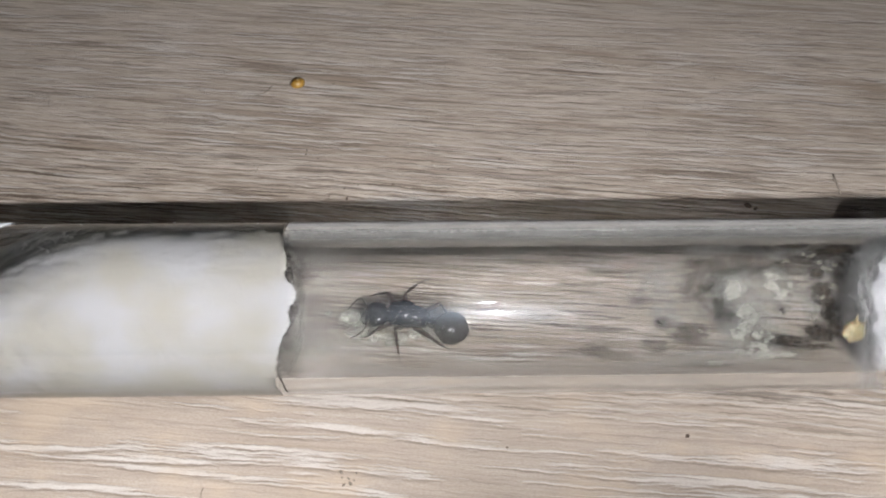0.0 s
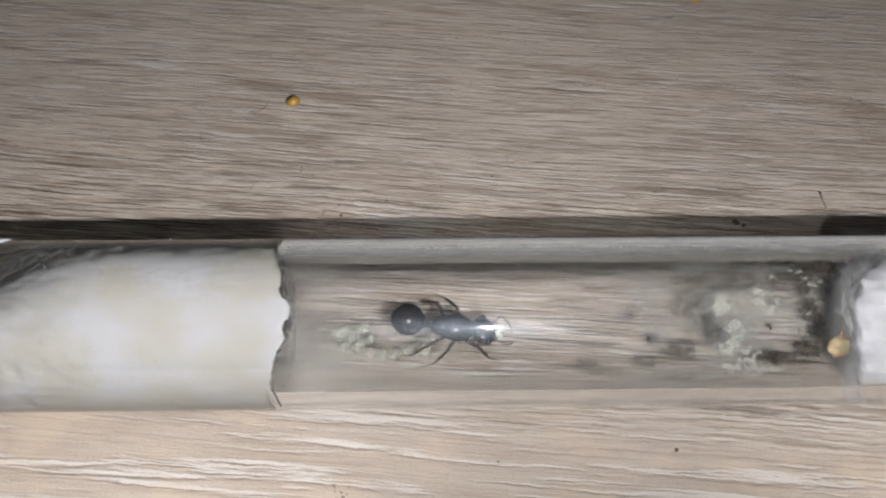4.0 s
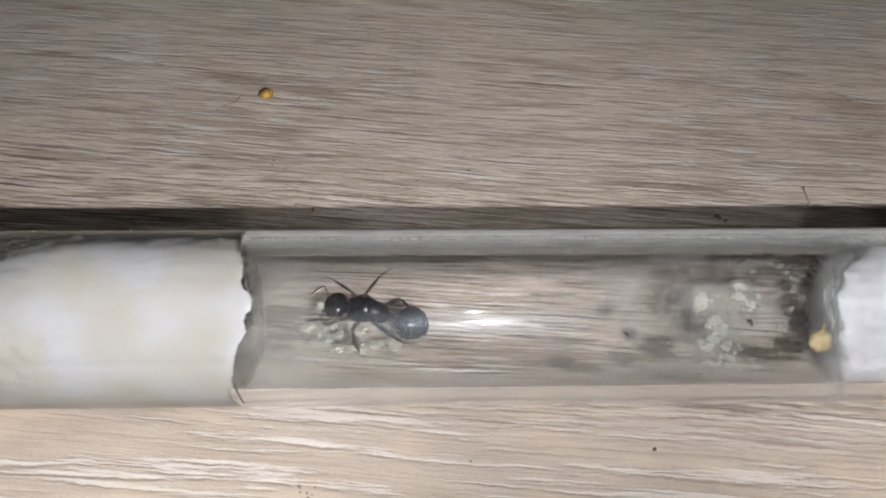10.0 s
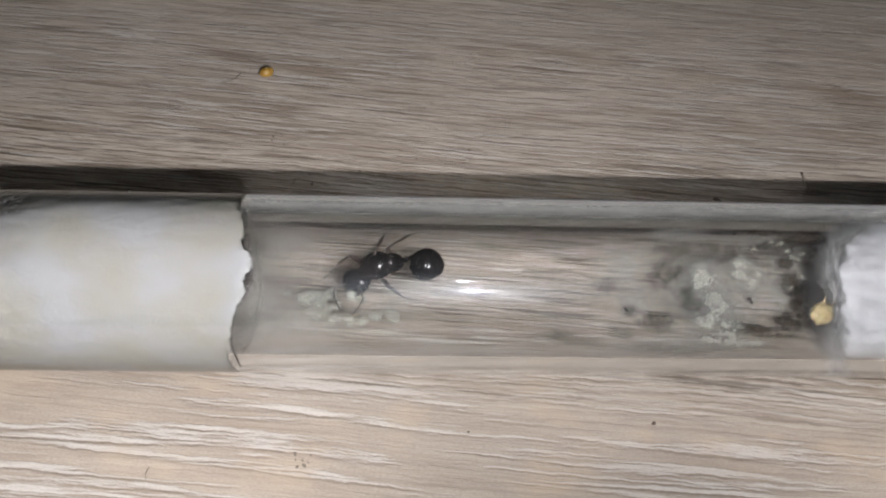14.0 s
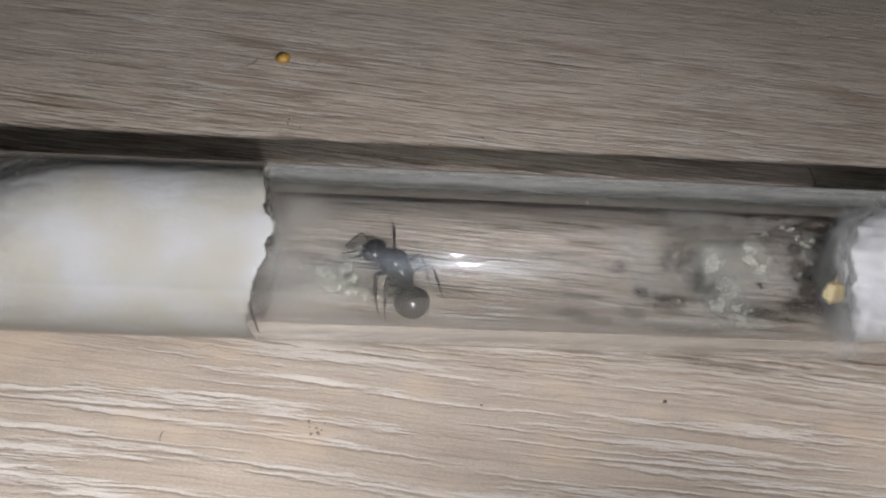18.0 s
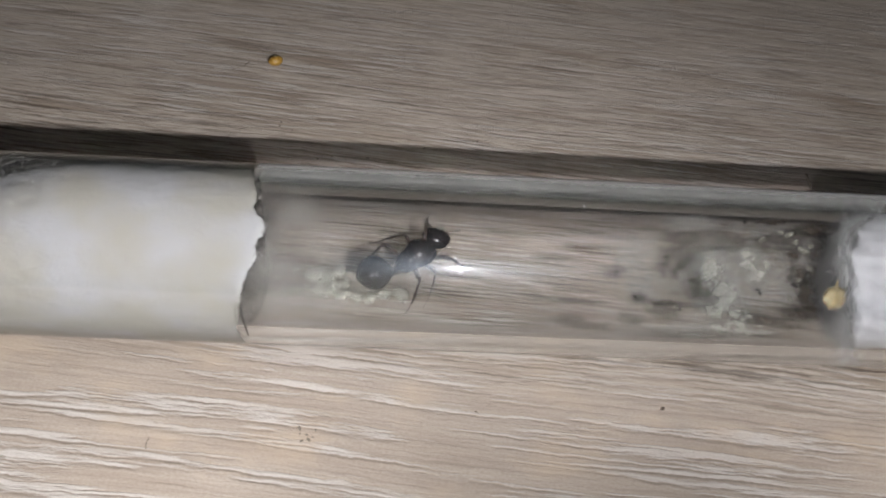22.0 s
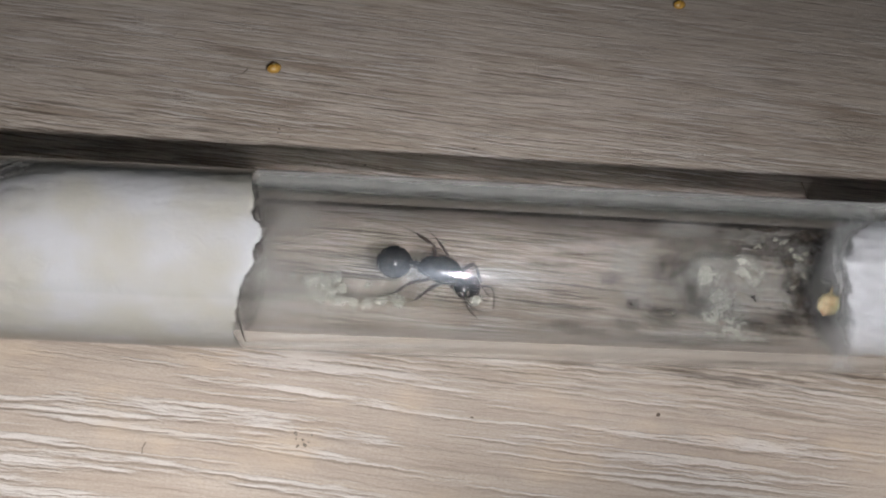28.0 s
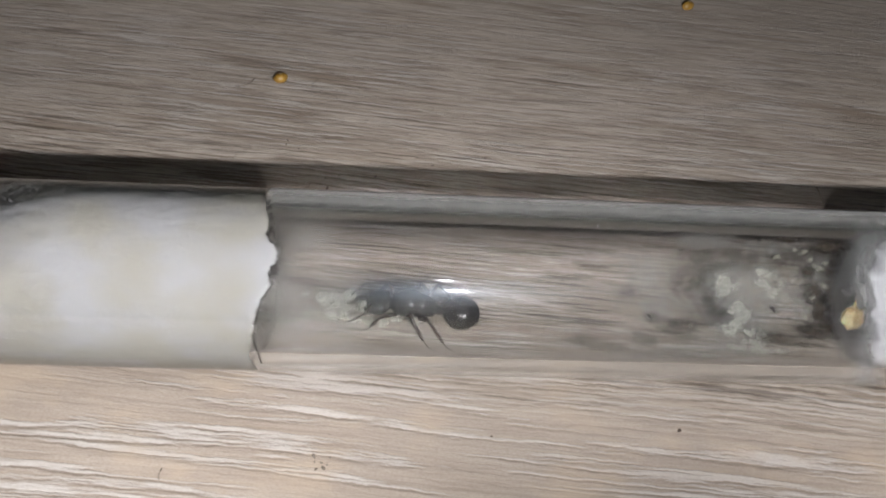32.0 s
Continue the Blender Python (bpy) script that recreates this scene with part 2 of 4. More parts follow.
def lit_edge_material():
    # pale colour stands in for light scattered in the glass seen edge on
    n = Nodes("lit_edge_film")
    a = n.noise(n.place((0.3, 1.5, 1.5)), 1.0, 4.0, 0.6)
    f = n.noise(n.place((4, 4, 4)), 1.0, 3.0, 0.7)
    fac = n.math("MULTIPLY", n.math("ADD", n.math("MULTIPLY", a, 0.6), n.math("MULTIPLY", f, 0.4)), 1.6)
    sep = n.tree.nodes.new("ShaderNodeSeparateXYZ")
    n.put(sep.inputs[0], n.place())
    fac = n.math("MULTIPLY", fac, n.math("DIVIDE", n.math("SUBTRACT", 16.0, sep.outputs[2]), 1.6, clamp=True))
    d = n.node("BsdfDiffuse", Color=(0.84, 0.83, 0.81))
    w = n.node("BsdfSheen", Color=(0.9, 0.9, 0.9), Roughness=0.45)
    t = n.node("BsdfTransparent", Color=(1, 1, 1))
    return n.surface(n.blend(fac, t.outputs[0], n.blend(0.3, d.outputs[0], w.outputs[0])))


def cotton_material(name, tint, cool=(0.335, 0.335, 0.344), deep=(0.262, 0.25, 0.22), soft=(0.35, 0.0008)):
    n = Nodes(name)
    a = n.noise(n.place((0.16, 0.22, 0.22)), 1.0, 3.0)
    f = n.noise(n.place((2.4, 2.4, 2.4)), 1.0, 6.0, 0.7)
    col = n.mix(n.ramp(a, [(0.38, 0.0), (0.62, 1.0)]), tint, cool)
    col = n.mix(n.ramp(f, [(0.3, 0.25), (0.6, 0.0)]), col, deep)
    tuft = n.noise(n.place((0.7, 0.9, 0.9)), 1.0, 5.0, 0.65, 0.6)
    b = n.bump(n.math("ADD", tuft, n.math("MULTIPLY", f, 0.4)), 0.28, 0.0004)
    return n.surface(n.principled(Base_Color=col, Roughness=0.95, Normal=b, Specular_IOR_Level=0.1, Subsurface_Weight=soft[0], Subsurface_Radius=(1.0, 1.0, 1.0), Subsurface_Scale=soft[1]))


def plain(name, dark, light, rough=0.7, scale=1.5, own=False, depth=0.00005, spec=0.3, metal=0.0, sss=0.0):
    n = Nodes(name)
    a = n.noise(n.place((scale, scale, scale), own=own), 1.0, 5.0, 0.6)
    f = n.noise(n.place((scale * 6, scale * 6, scale * 6), own=own), 1.0, 3.0, 0.6)
    col = n.mix(n.ramp(a, [(0.35, 0.0), (0.65, 1.0)]), dark, light)
    b = n.bump(f, 0.4, depth)
    r = n.math("MULTIPLY_ADD", a, 0.2, rough - 0.1)
    return n.surface(n.principled(Base_Color=col, Roughness=r, Normal=b, Specular_IOR_Level=spec, Metallic=metal, Subsurface_Weight=sss, Subsurface_Scale=0.0004))


def veiled(name, dark, light, clear, rough=0.5, scale=1.5, own=False, spec=0.5, vary=0.32):
    """A thin or watery matter that lets part of the light straight through."""
    n = Nodes(name)
    a = n.noise(n.place((scale, scale, scale), own=own), 1.0, 5.0, 0.65)
    col = n.mix(n.ramp(a, [(0.35, 0.0), (0.65, 1.0)]), dark, light)
    p = n.principled(Base_Color=col, Roughness=rough, Specular_IOR_Level=spec)
    t = n.node("BsdfTransparent", Color=(0.97, 0.97, 0.94))
    fac = n.ramp(a, [(0.34, min(1.0, clear + vary)), (0.66, max(0.0, clear - vary))])
    return n.surface(n.blend(fac, p, t.outputs[0]))


def deposit(name, dark, light, most, scale, sharp=1.0):
    """Matter dried on the glass: mottled, patchy, thinning out to nothing at its edges."""
    n = Nodes(name)
    cover = n.tree.nodes.new("ShaderNodeAttribute")
    cover.attribute_name = "cover"
    a = n.noise(n.place((scale, scale, scale)), 1.0, 6.0, 0.68)
    f = n.noise(n.place((scale * 3.5, scale * 3.5, scale * 3.5), moved=(5, 3, 1)), 1.0, 5.0, 0.7)
    col = n.mix(n.ramp(f, [(0.40, 0.0), (0.62, 1.0)]), dark, light)
    total = n.math("MULTIPLY", cover.outputs["Fac"], n.math("ADD", n.math("MULTIPLY_ADD", a, 4.4 * sharp, 1.15 - 2.2 * sharp), n.math("MULTIPLY_ADD", f, 3.0 * sharp, -1.5 * sharp)))
    fac = n.ramp(total, [(0.10, 0.0), (0.45, most * 0.4), (1.0, most)])
    p = n.principled(Base_Color=col, Roughness=0.85, Specular_IOR_Level=0.3, Normal=n.bump(f, 0.15, 0.00006))
    t = n.node("BsdfTransparent", Color=(1, 1, 1))
    return n.surface(n.blend(fac, t.outputs[0], p))


def glow(name, colour, strength):
    n = Nodes(name)
    e = n.node("Emission", Color=colour, Strength=strength)
    return n.surface(e.outputs[0])


WOOD = wood_material()
GLASS = glass_material()
CLEAR = clear_material()
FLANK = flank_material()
FILM = film_material()
GREASY = greasy_glass()
LIT_EDGE = lit_edge_material()
COTTON = cotton_material("damp_cotton", (0.216, 0.208, 0.184), (0.24, 0.24, 0.246), (0.2, 0.19, 0.168), soft=(0.1, 0.0004))
FLUFF = veiled("teased_cotton", (0.62, 0.615, 0.61), (0.74, 0.735, 0.73), 0.72, 0.95, 0.4, spec=0.05, vary=0.26)
COTTON_DRY = cotton_material("dry_cotton", (0.29, 0.29, 0.298), (0.35, 0.35, 0.362), (0.235, 0.235, 0.235), (0.7, 0.001))
STAINED = plain("stained_cotton", (0.04, 0.035, 0.031), (0.15, 0.135, 0.12), 0.95, 0.7, depth=0.0002)
MOULD = plain("black_mould", (0.012, 0.011, 0.010), (0.05, 0.045, 0.04), 0.9, 4)
CRUST = deposit("pale_crust", (0.36, 0.355, 0.31), (0.48, 0.475, 0.42), 0.6, 1.2, 0.72)
FRASS = deposit("brown_black_frass", (0.014, 0.011, 0.009), (0.085, 0.062, 0.044), 0.92, 2.2)
SMUDGE = deposit("brown_smudge", (0.045, 0.037, 0.03), (0.11, 0.09, 0.07), 0.52, 1.3, 0.7)
BLOOM = deposit("pale_bloom", (0.36, 0.35, 0.33), (0.44, 0.43, 0.40), 0.3, 1.1, 0.8)
CRUST_BIT = plain("crust_bit", (0.15, 0.145, 0.115), (0.28, 0.27, 0.23), 0.8, 3)
SEED = plain("orange_seed", (0.20, 0.10, 0.015), (0.40, 0.24, 0.05), 0.35, 2.5, spec=0.5)
RESIN = plain("yellow_food", (0.17, 0.128, 0.06), (0.26, 0.212, 0.12), 0.5, 2, spec=0.4, sss=0.3)
DUST = plain("dark_crumb", (0.07, 0.052, 0.042), (0.16, 0.12, 0.095), 0.9, 5)
LINT = plain("grey_lint", (0.15, 0.125, 0.10), (0.28, 0.24, 0.2), 0.9, 5)
WHITE_LINT = plain("white_lint", (0.7, 0.7, 0.68), (0.82, 0.82, 0.8), 0.9, 5)
CHITIN = plain("black_chitin", (0.006, 0.0055, 0.006), (0.014, 0.011, 0.010), 0.24, 3, own=True, depth=0.00001, spec=0.5)
LEG_CHITIN = plain("brown_black_chitin", (0.010, 0.007, 0.006), (0.035, 0.018, 0.010), 0.35, 3, own=True, depth=0.00001, spec=0.5)
LARVA = veiled("milky_larva", (0.48, 0.475, 0.41), (0.58, 0.575, 0.52), 0.68, 0.05, 0.8, own=True, vary=0.14)
LARVA_PALE = veiled("pale_larva", (0.50, 0.50, 0.44), (0.57, 0.57, 0.5), 0.55, 0.15, 0.5, own=True, vary=0.12)
PAPER = plain("white_paper", (0.70, 0.73, 0.78), (0.78, 0.80, 0.84), 0.6, 0.4)
BLACK_PLASTIC = plain("black_plastic", (0.02, 0.02, 0.02), (0.03, 0.03, 0.03), 0.4, 0.5)
LED = glow("torch_led", (1.0, 0.99, 1.0), TORCH)


# ---- mesh helpers ----
def mesh_of(name, verts, faces, material, smooth=True):
    me = bpy.data.meshes.new(name)
    me.from_pydata([tuple(v) for v in verts], [], faces)
    me.validate()
    bm = bmesh.new()
    bm.from_mesh(me)
    bmesh.ops.recalc_face_normals(bm, faces=bm.faces[:])
    bm.to_mesh(me), bm.free()
    me.materials.append(material)
    if smooth:
        me.polygons.foreach_set("use_smooth", [True] * len(me.polygons))
    me.update()
    return me


def part(name, data, parent=None, label="", at=None):
    """Links a mesh as one object, under its thing where there is one."""
    ob = new(name, data)
    if parent is not None:
        ob.parent = parent
    if at is not None:
        ob.matrix_basis = at
    return tagged(ob, label)


def empty(name, at=None):
    ob = new(name)
    ob.empty_display_size = 0.002
    if at is not None:
        ob.matrix_basis = at
    return ob


def box(lo, hi, bevel=0.0):
    bm = bmesh.new()
    bmesh.ops.create_cube(bm, size=1)
    for v in bm.verts:
        v.co = Vector([lo[i] + (v.co[i] + 0.5) * (hi[i] - lo[i]) for i in range(3)])
    if bevel:
        bmesh.ops.bevel(bm, geom=bm.edges[:], offset=bevel, segments=3, affect="EDGES")
    return bm


def of_bm(name, bm, material, smooth=False):
    me = bpy.data.meshes.new(name)
    bm.to_mesh(me), bm.free()
    me.materials.append(material)
    if smooth:
        me.polygons.foreach_set("use_smooth", [True] * len(me.polygons))
    return me


def loft(rings, sides=24, closed=True):
    """Rings of (centre, half width along y, half height along z), lofted along their order; lengths in mm."""
    verts, faces = [], []
    for (cx, cy, cz), ry, rz in rings:
        for i in range(sides):
            a = 2 * math.pi * i / sides
            verts.append((cx * MM, (cy + ry * math.cos(a)) * MM, (cz + rz * math.sin(a)) * MM))
    k = len(rings)
    for r in range(k - 1):
        for i in range(sides):
            j = (i + 1) % sides
            faces.append((r * sides + i, (r + 1) * sides + i, (r + 1) * sides + j, r * sides + j))
    if closed:
        faces.append(tuple(range(sides)))
        faces.append(tuple(reversed(range((k - 1) * sides, k * sides))))
    return verts, faces


def tube_along(points, radii, sides=7):
    """A round rod through points (mm) with a radius at each."""
    verts, faces = [], []
    pts = [Vector(p) for p in points]
    ref = Vector((0.13, 0.31, 0.94)).normalized()
    for k, p in enumerate(pts):
        d = (pts[min(k + 1, len(pts) - 1)] - pts[max(k - 1, 0)]).normalized()
        u = d.cross(ref)
        u = u.normalized() if u.length > 1e-4 else d.orthogonal().normalized()
        w = d.cross(u)
        for i in range(sides):
            a = 2 * math.pi * i / sides
            verts.append((p + radii[k] * (math.cos(a) * u + math.sin(a) * w)) * MM)
    for r in range(len(pts) - 1):
        for i in range(sides):
            j = (i + 1) % sides
            faces.append((r * sides + i, r * sides + j, (r + 1) * sides + j, (r + 1) * sides + i))
    faces.append(tuple(reversed(range(sides))))
    faces.append(tuple(range((len(pts) - 1) * sides, len(pts) * sides)))
    return verts, faces


def join(*pieces):
    verts, faces = [], []
    for v, f in pieces:
        k = len(verts)
        verts += list(v)
        faces += [tuple(i + k for i in face) for face in f]
    return verts, faces


def lump(size, seed, rough=0.12, freq=2.0, rings=12, sides=18):
    """A rounded lump of half sizes in mm, uneven by noise."""
    verts, faces = [], []
    for r in range(rings + 1):
        p = math.pi * r / rings
        for i in range(sides):
            a = 2 * math.pi * i / sides
            d = Vector((math.cos(p), math.sin(p) * math.cos(a), math.sin(p) * math.sin(a)))
            k = 1 + rough * noise.fractal(d * freq + Vector((seed, 0, 0)), 1.0, 2.0, 3)
            verts.append(Vector((d.x * size[0], d.y * size[1], d.z * size[2])) * k * MM)
    for r in range(rings):
        for i in range(sides):
            j = (i + 1) % sides
            faces.append((r * sides + i, r * sides + j, (r + 1) * sides + j, (r + 1) * sides + i))
    return verts, faces


# ---- the tube's own frame: x along it, an angle from its bottom towards the far side, a radius ----
AXIS, OUTER, BORE = 8.0, 8.0, 6.45


def in_tube(x, angle, r):
    a = radians(angle)
    return Vector((x, r * math.sin(a), AXIS - r * math.cos(a)))


def in_bore(x, angle, r):
    """As in_tube, with a radius given for a bore of 7.2 mm."""
    return in_tube(x, angle, r * BORE / 7.2)


def tube_pose(x, angle, r, turn=0.0):
    """A pose on the bore, up towards the axis."""
    return pose(0, 0, AXIS * MM, angle) @ pose(x * MM, 0, -r * MM, 0, 0, turn)


# ---- the table ----
def build_table():
    table = part("tabletop", of_bm("tabletop", box((-0.45, -0.3, -0.028), (0.45, 0.3, 0.0), 0.002), WOOD))
    tagged(table, "bleached oak tabletop with brushed streaky grain", "tabletop", kind="structure")


# ---- the test tube ----
X_CLOSED, X_OPEN = -86.0, 60.0


def revolved(profile, sides=128, arc=None):
    """A surface turned about the tube's axis, whole or an arc of degrees; profile of (x, r), faces outwards where x grows."""
    verts, faces = [], []
    lo, hi = arc or (0, 360)
    n = sides if not arc else max(8, round(sides * (hi - lo) / 360)) + 1
    for x, r in profile:
        for i in range(n):
            verts.append(in_tube(x, lo + (hi - lo) * i / (n if not arc else n - 1), r) * MM)
    for k in range(len(profile) - 1):
        for i in range(n if not arc else n - 1):
            j = (i + 1) % n
            faces.append((k * n + i, k * n + j, (k + 1) * n + j, (k + 1) * n + i))
    return verts, faces


def shell_of(name, verts, faces, material):
    """An open sheet of glass: its faces keep the side that they are given, outwards of the glass."""
    me = bpy.data.meshes.new(name)
    me.from_pydata([tuple(v) for v in verts], [], faces)
    me.materials.append(material)
    me.polygons.foreach_set("use_smooth", [True] * len(me.polygons))
    me.update()
    return me


def build_tube():
    tube = empty("test_tube", pose(0, 0, 0))
    tagged(tube, "clear glass test tube lying on the table, fogged inside", "test tube")
    outer = [(X_CLOSED - OUTER * math.sin(a), max(OUTER * math.cos(a), 0.02)) for a in (math.pi / 2 * (1 - k / 14) for k in range(15))]
    outer += [(x, OUTER) for x in (-60, -30, 0, 30)] + [(X_OPEN - 0.5, OUTER), (X_OPEN, OUTER - 0.3)]
    inner = [(X_OPEN, BORE + 0.3), (X_OPEN - 0.5, BORE)] + [(x, BORE) for x in (45, 30, 15, 0, -14.4)]      # behind it the wet cotton and water touch the glass
    # open shells: the far flank shades the table, the rest lets the torch through
    out_cuts = [(-86.0, -13.4), (-13.4, 40.2), (40.2, X_OPEN - 0.5)]
    shells = [("glass_bottom", outer[:15], None, False), ("glass_mouth", [(X_OPEN - 0.5, OUTER), (X_OPEN, OUTER - 0.3), (X_OPEN, BORE + 0.3), (X_OPEN - 0.5, BORE)], None, False)]
    for x0, x1 in out_cuts:
        line = [(x0 + (x1 - x0) * k / 6, OUTER) for k in range(7)]
        low, high = (127, 180) if x0 == -13.4 else (50, 162)      # arc tuned to the shadow strip; beside the cotton the whole flank is dark
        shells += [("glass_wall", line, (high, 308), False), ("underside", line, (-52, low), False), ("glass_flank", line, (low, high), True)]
    shells += [("bore", inner[1:], (127, 310), False), ("bore_underside", inner[1:], (-50, 127), False)]
    for name, line, arc, shades in shells:
        v, f = revolved(line, 720, arc)
        if "bore" in name:                              # ends where the cotton's ragged rim touches the glass
            n = len(v) // len(line)
            turns = [arc[0] + (arc[1] - arc[0]) * i / (n - 1) for i in range(n)]
            v[-n:] = [in_tube(edge_at(a) - 0.1, a, BORE) * MM for a in turns]
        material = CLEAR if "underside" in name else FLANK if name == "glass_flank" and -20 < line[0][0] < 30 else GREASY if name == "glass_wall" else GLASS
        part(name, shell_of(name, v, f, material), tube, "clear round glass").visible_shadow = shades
    v, f = revolved([(x, BORE - 0.04) for x in (-14.3, -8, 0, 8, 16, 24, 32, 58)], 128)
    v[:128] = [in_tube(edge_at(360 * i / 128) + 0.06, 360 * i / 128, BORE - 0.04) * MM for i in range(128)]
    part("haze", mesh_of("haze", v, f, FILM), tube, "milky condensation inside the glass")
    # film added to brighten the flank, where the glass itself would carry light
    v, f = revolved([(x, OUTER + 0.05) for x in (-14, 0, 15, 40, 58)], 160, (126, 179))
    part("dust", shell_of("dust", v, f, LIT_EDGE), tube, "pale film added for the lit glass along the flank").visible_shadow = False


def build_label():
    """A paper sticker round the tube, its end cut in a wave with a round corner."""
    verts, faces = [], []
    cols, rws, thick = 24, 40, 0.12
    for layer in (OUTER + 0.05, OUTER + 0.05 + thick):
        for j in range(rws + 1):
            a = 100 + 165 * j / rws
            edge = -39.8 - 4.5 * max(0.0, (a - 170) / 32) ** 2 - 1.2 * max(0.0, (140 - a) / 40) ** 2
            for i in range(cols + 1):
                verts.append(in_tube(edge - 24 * (i / cols), a, layer) * MM)
    n = (cols + 1) * (rws + 1)
    for j in range(rws):
        for i in range(cols):
            a, b, c, d = j * (cols + 1) + i, j * (cols + 1) + i + 1, (j + 1) * (cols + 1) + i + 1, (j + 1) * (cols + 1) + i
            faces += [(a, d, c, b), (a + n, b + n, c + n, d + n)]
    for j in range(rws):
        a, d = j * (cols + 1), (j + 1) * (cols + 1)
        faces.append((a, a + n, d + n, d))
    for i in range(cols):
        faces += [(i, i + 1, i + 1 + n, i + n), (rws * (cols + 1) + i, rws * (cols + 1) + i + n, rws * (cols + 1) + i + 1 + n, rws * (cols + 1) + i + 1)]
    ob = part("paper_label", mesh_of("paper_label", verts, faces, PAPER))
    tagged(ob, "white paper sticker wrapped round the glass tube", "label")


# ---- cotton ----
EDGE = [(-180, -13.6), (-170, -13.4), (-160, -12.7), (-152, -12.8), (-145, -13.1), (-136, -13.2), (-126, -13.9), (-114, -14.3), (-100, -14.6),
        (-78, -14.9), (-60, -14.6), (0, -14.2), (60, -14.4), (110, -14.6), (145, -14.3), (165, -13.9), (180, -13.6)]


def edge_at(angle):
    a = (angle + 180) % 360 - 180
    for (a0, x0), (a1, x1) in zip(EDGE, EDGE[1:]):
        if a0 <= a <= a1:
            return x0 + (x1 - x0) * (a - a0) / (a1 - a0)
    return -13.6


def fuzz(count, spot, length, radius, rng):
    """Loose fibres: thin bent threads from spot(rng), which gives a point and a direction in mm."""
    verts, faces = [], []
    for _ in range(count):
        p, d = spot(rng)
        side = Vector((rng.gauss(0, 1), rng.gauss(0, 1), rng.gauss(0, 1))).normalized()
        L = length * rng.uniform(0.4, 1.3)
        pts = [p + d * L * s + side * L * 0.5 * s * s for s in (0, 0.35, 0.7, 1.0)]
        v, f = tube_along(pts, (radius, radius, radius * 0.8, radius * 0.4), 3)
        k = len(verts)
        verts += v
        faces += [tuple(i + k for i in face) for face in f[:-2]]
    return verts, faces


def build_left_plug():
    rng = random.Random(4)
    plug = empty("cotton_plug", pose(-0.026, 0, 0))
    tagged(plug, "damp white cotton plug with a blackened ragged face", "cotton plug")
    sides, verts, faces = 144, [], []
    steps = [k / 60 for k in range(61)]
    left = -41.5
    rows_ = 0
    for s in steps:
        for i in range(sides):
            a = 360.0 * i / sides
            e = edge_at(a) + 0.25 * noise.fractal(Vector((a * 0.12, 3, 1)), 1.0, 2.0, 4)
            x = left + (e - left) * s
            back = max(0.0, (-29 - x) / 12.5)
            up = max(0.0, math.cos(radians(a - 140)))
            r = 7.17 - back ** 1.7 * (0.3 + 4.6 * up) - 0.2 * (1 - min(1, (e - x) / 0.6 + 0.1)) ** 2
            r -= 0.5 * max(0.0, math.cos(radians(a - 126))) ** 16 * (0.8 + 0.7 * noise.fractal(Vector((x * 0.7, a * 0.06, 5)), 0.8, 2.0, 4))
            r -= 0.30 * abs(noise.fractal(Vector((x * 0.45, a * 0.05, 2)), 0.8, 2.0, 5)) * (0.25 + back)
            verts.append((in_bore(x + 0.3 * noise.noise(Vector((x, a * 0.1, 7))), a, r) - Vector((-26, 0, 0))) * MM)
        rows_ += 1
    wad_rows, face_start = rows_, (rows_ - 1) * sides
    for q in range(1, 8):
        k = 1 - q / 7.5
        for i in range(sides):
            a = 360.0 * i / sides
            x = edge_at(a) * k + (-14.2) * (1 - k) + 0.5 * noise.fractal(Vector((k * 4, math.cos(radians(a)) * 2 * k, math.sin(radians(a)) * 2 * k)), 1.0, 2.0, 4)
            verts.append((in_bore(x, a, 6.75 * k) - Vector((-26, 0, 0))) * MM)
        rows_ += 1
    for k in range(rows_ - 1):
        for i in range(sides):
            j = (i + 1) % sides
            faces.append((k * sides + i, (k + 1) * sides + i, (k + 1) * sides + j, k * sides + j))
    faces.append(tuple(range(sides)))
    cut = (wad_rows - 1) * sides
    part("wad", mesh_of("wad", verts[:wad_rows * sides], faces[:cut] + [faces[-1]], COTTON), plug)
    front = [tuple(i - face_start for i in f) for f in faces[cut:-1]]
    front.append(tuple(range((rows_ - wad_rows) * sides, (rows_ - wad_rows + 1) * sides)))
    part("face", mesh_of("face", verts[face_start:], front, STAINED), plug, "grey mouldy face of the cotton")

    def spot(r):
        a = r.uniform(0, 360)
        if r.random() < 0.3:                             # along the far upper side, towards the glass
            a, x = r.gauss(140, 16), r.uniform(-40, -14.4)
            return in_bore(x, a, r.uniform(5.8, 6.5)) - Vector((-26, 0, 0)), Vector((r.gauss(0.2, 0.5), math.sin(radians(a)) * 0.8, -math.cos(radians(a)) * 0.8))
        if r.random() < 0.55:
            x = edge_at(a) - r.uniform(0.0, 0.5)
            return in_bore(x, a, r.uniform(6.5, 7.05)) - Vector((-26, 0, 0)), Vector((0.6, r.gauss(0, 0.6), r.gauss(0, 0.6)))
        x = r.uniform(-41, -26)
        rr = 6.6 - max(0.0, (-29 - x) / 12.5) ** 1.7 * (0.3 + 4.6 * max(0.0, math.cos(radians(a - 140))))
        v = in_bore(x, a, rr) - Vector((-26, 0, 0))
        return v, Vector((r.gauss(0, 0.6), v.y * 0.08, (v.z - AXIS) * 0.08))
    v, f = fuzz(3200, spot, 0.8, 0.011, rng)
    tagged(part("fibres", mesh_of("fibres", v, f, COTTON), plug, "loose cotton fibres"), kind="stuff")
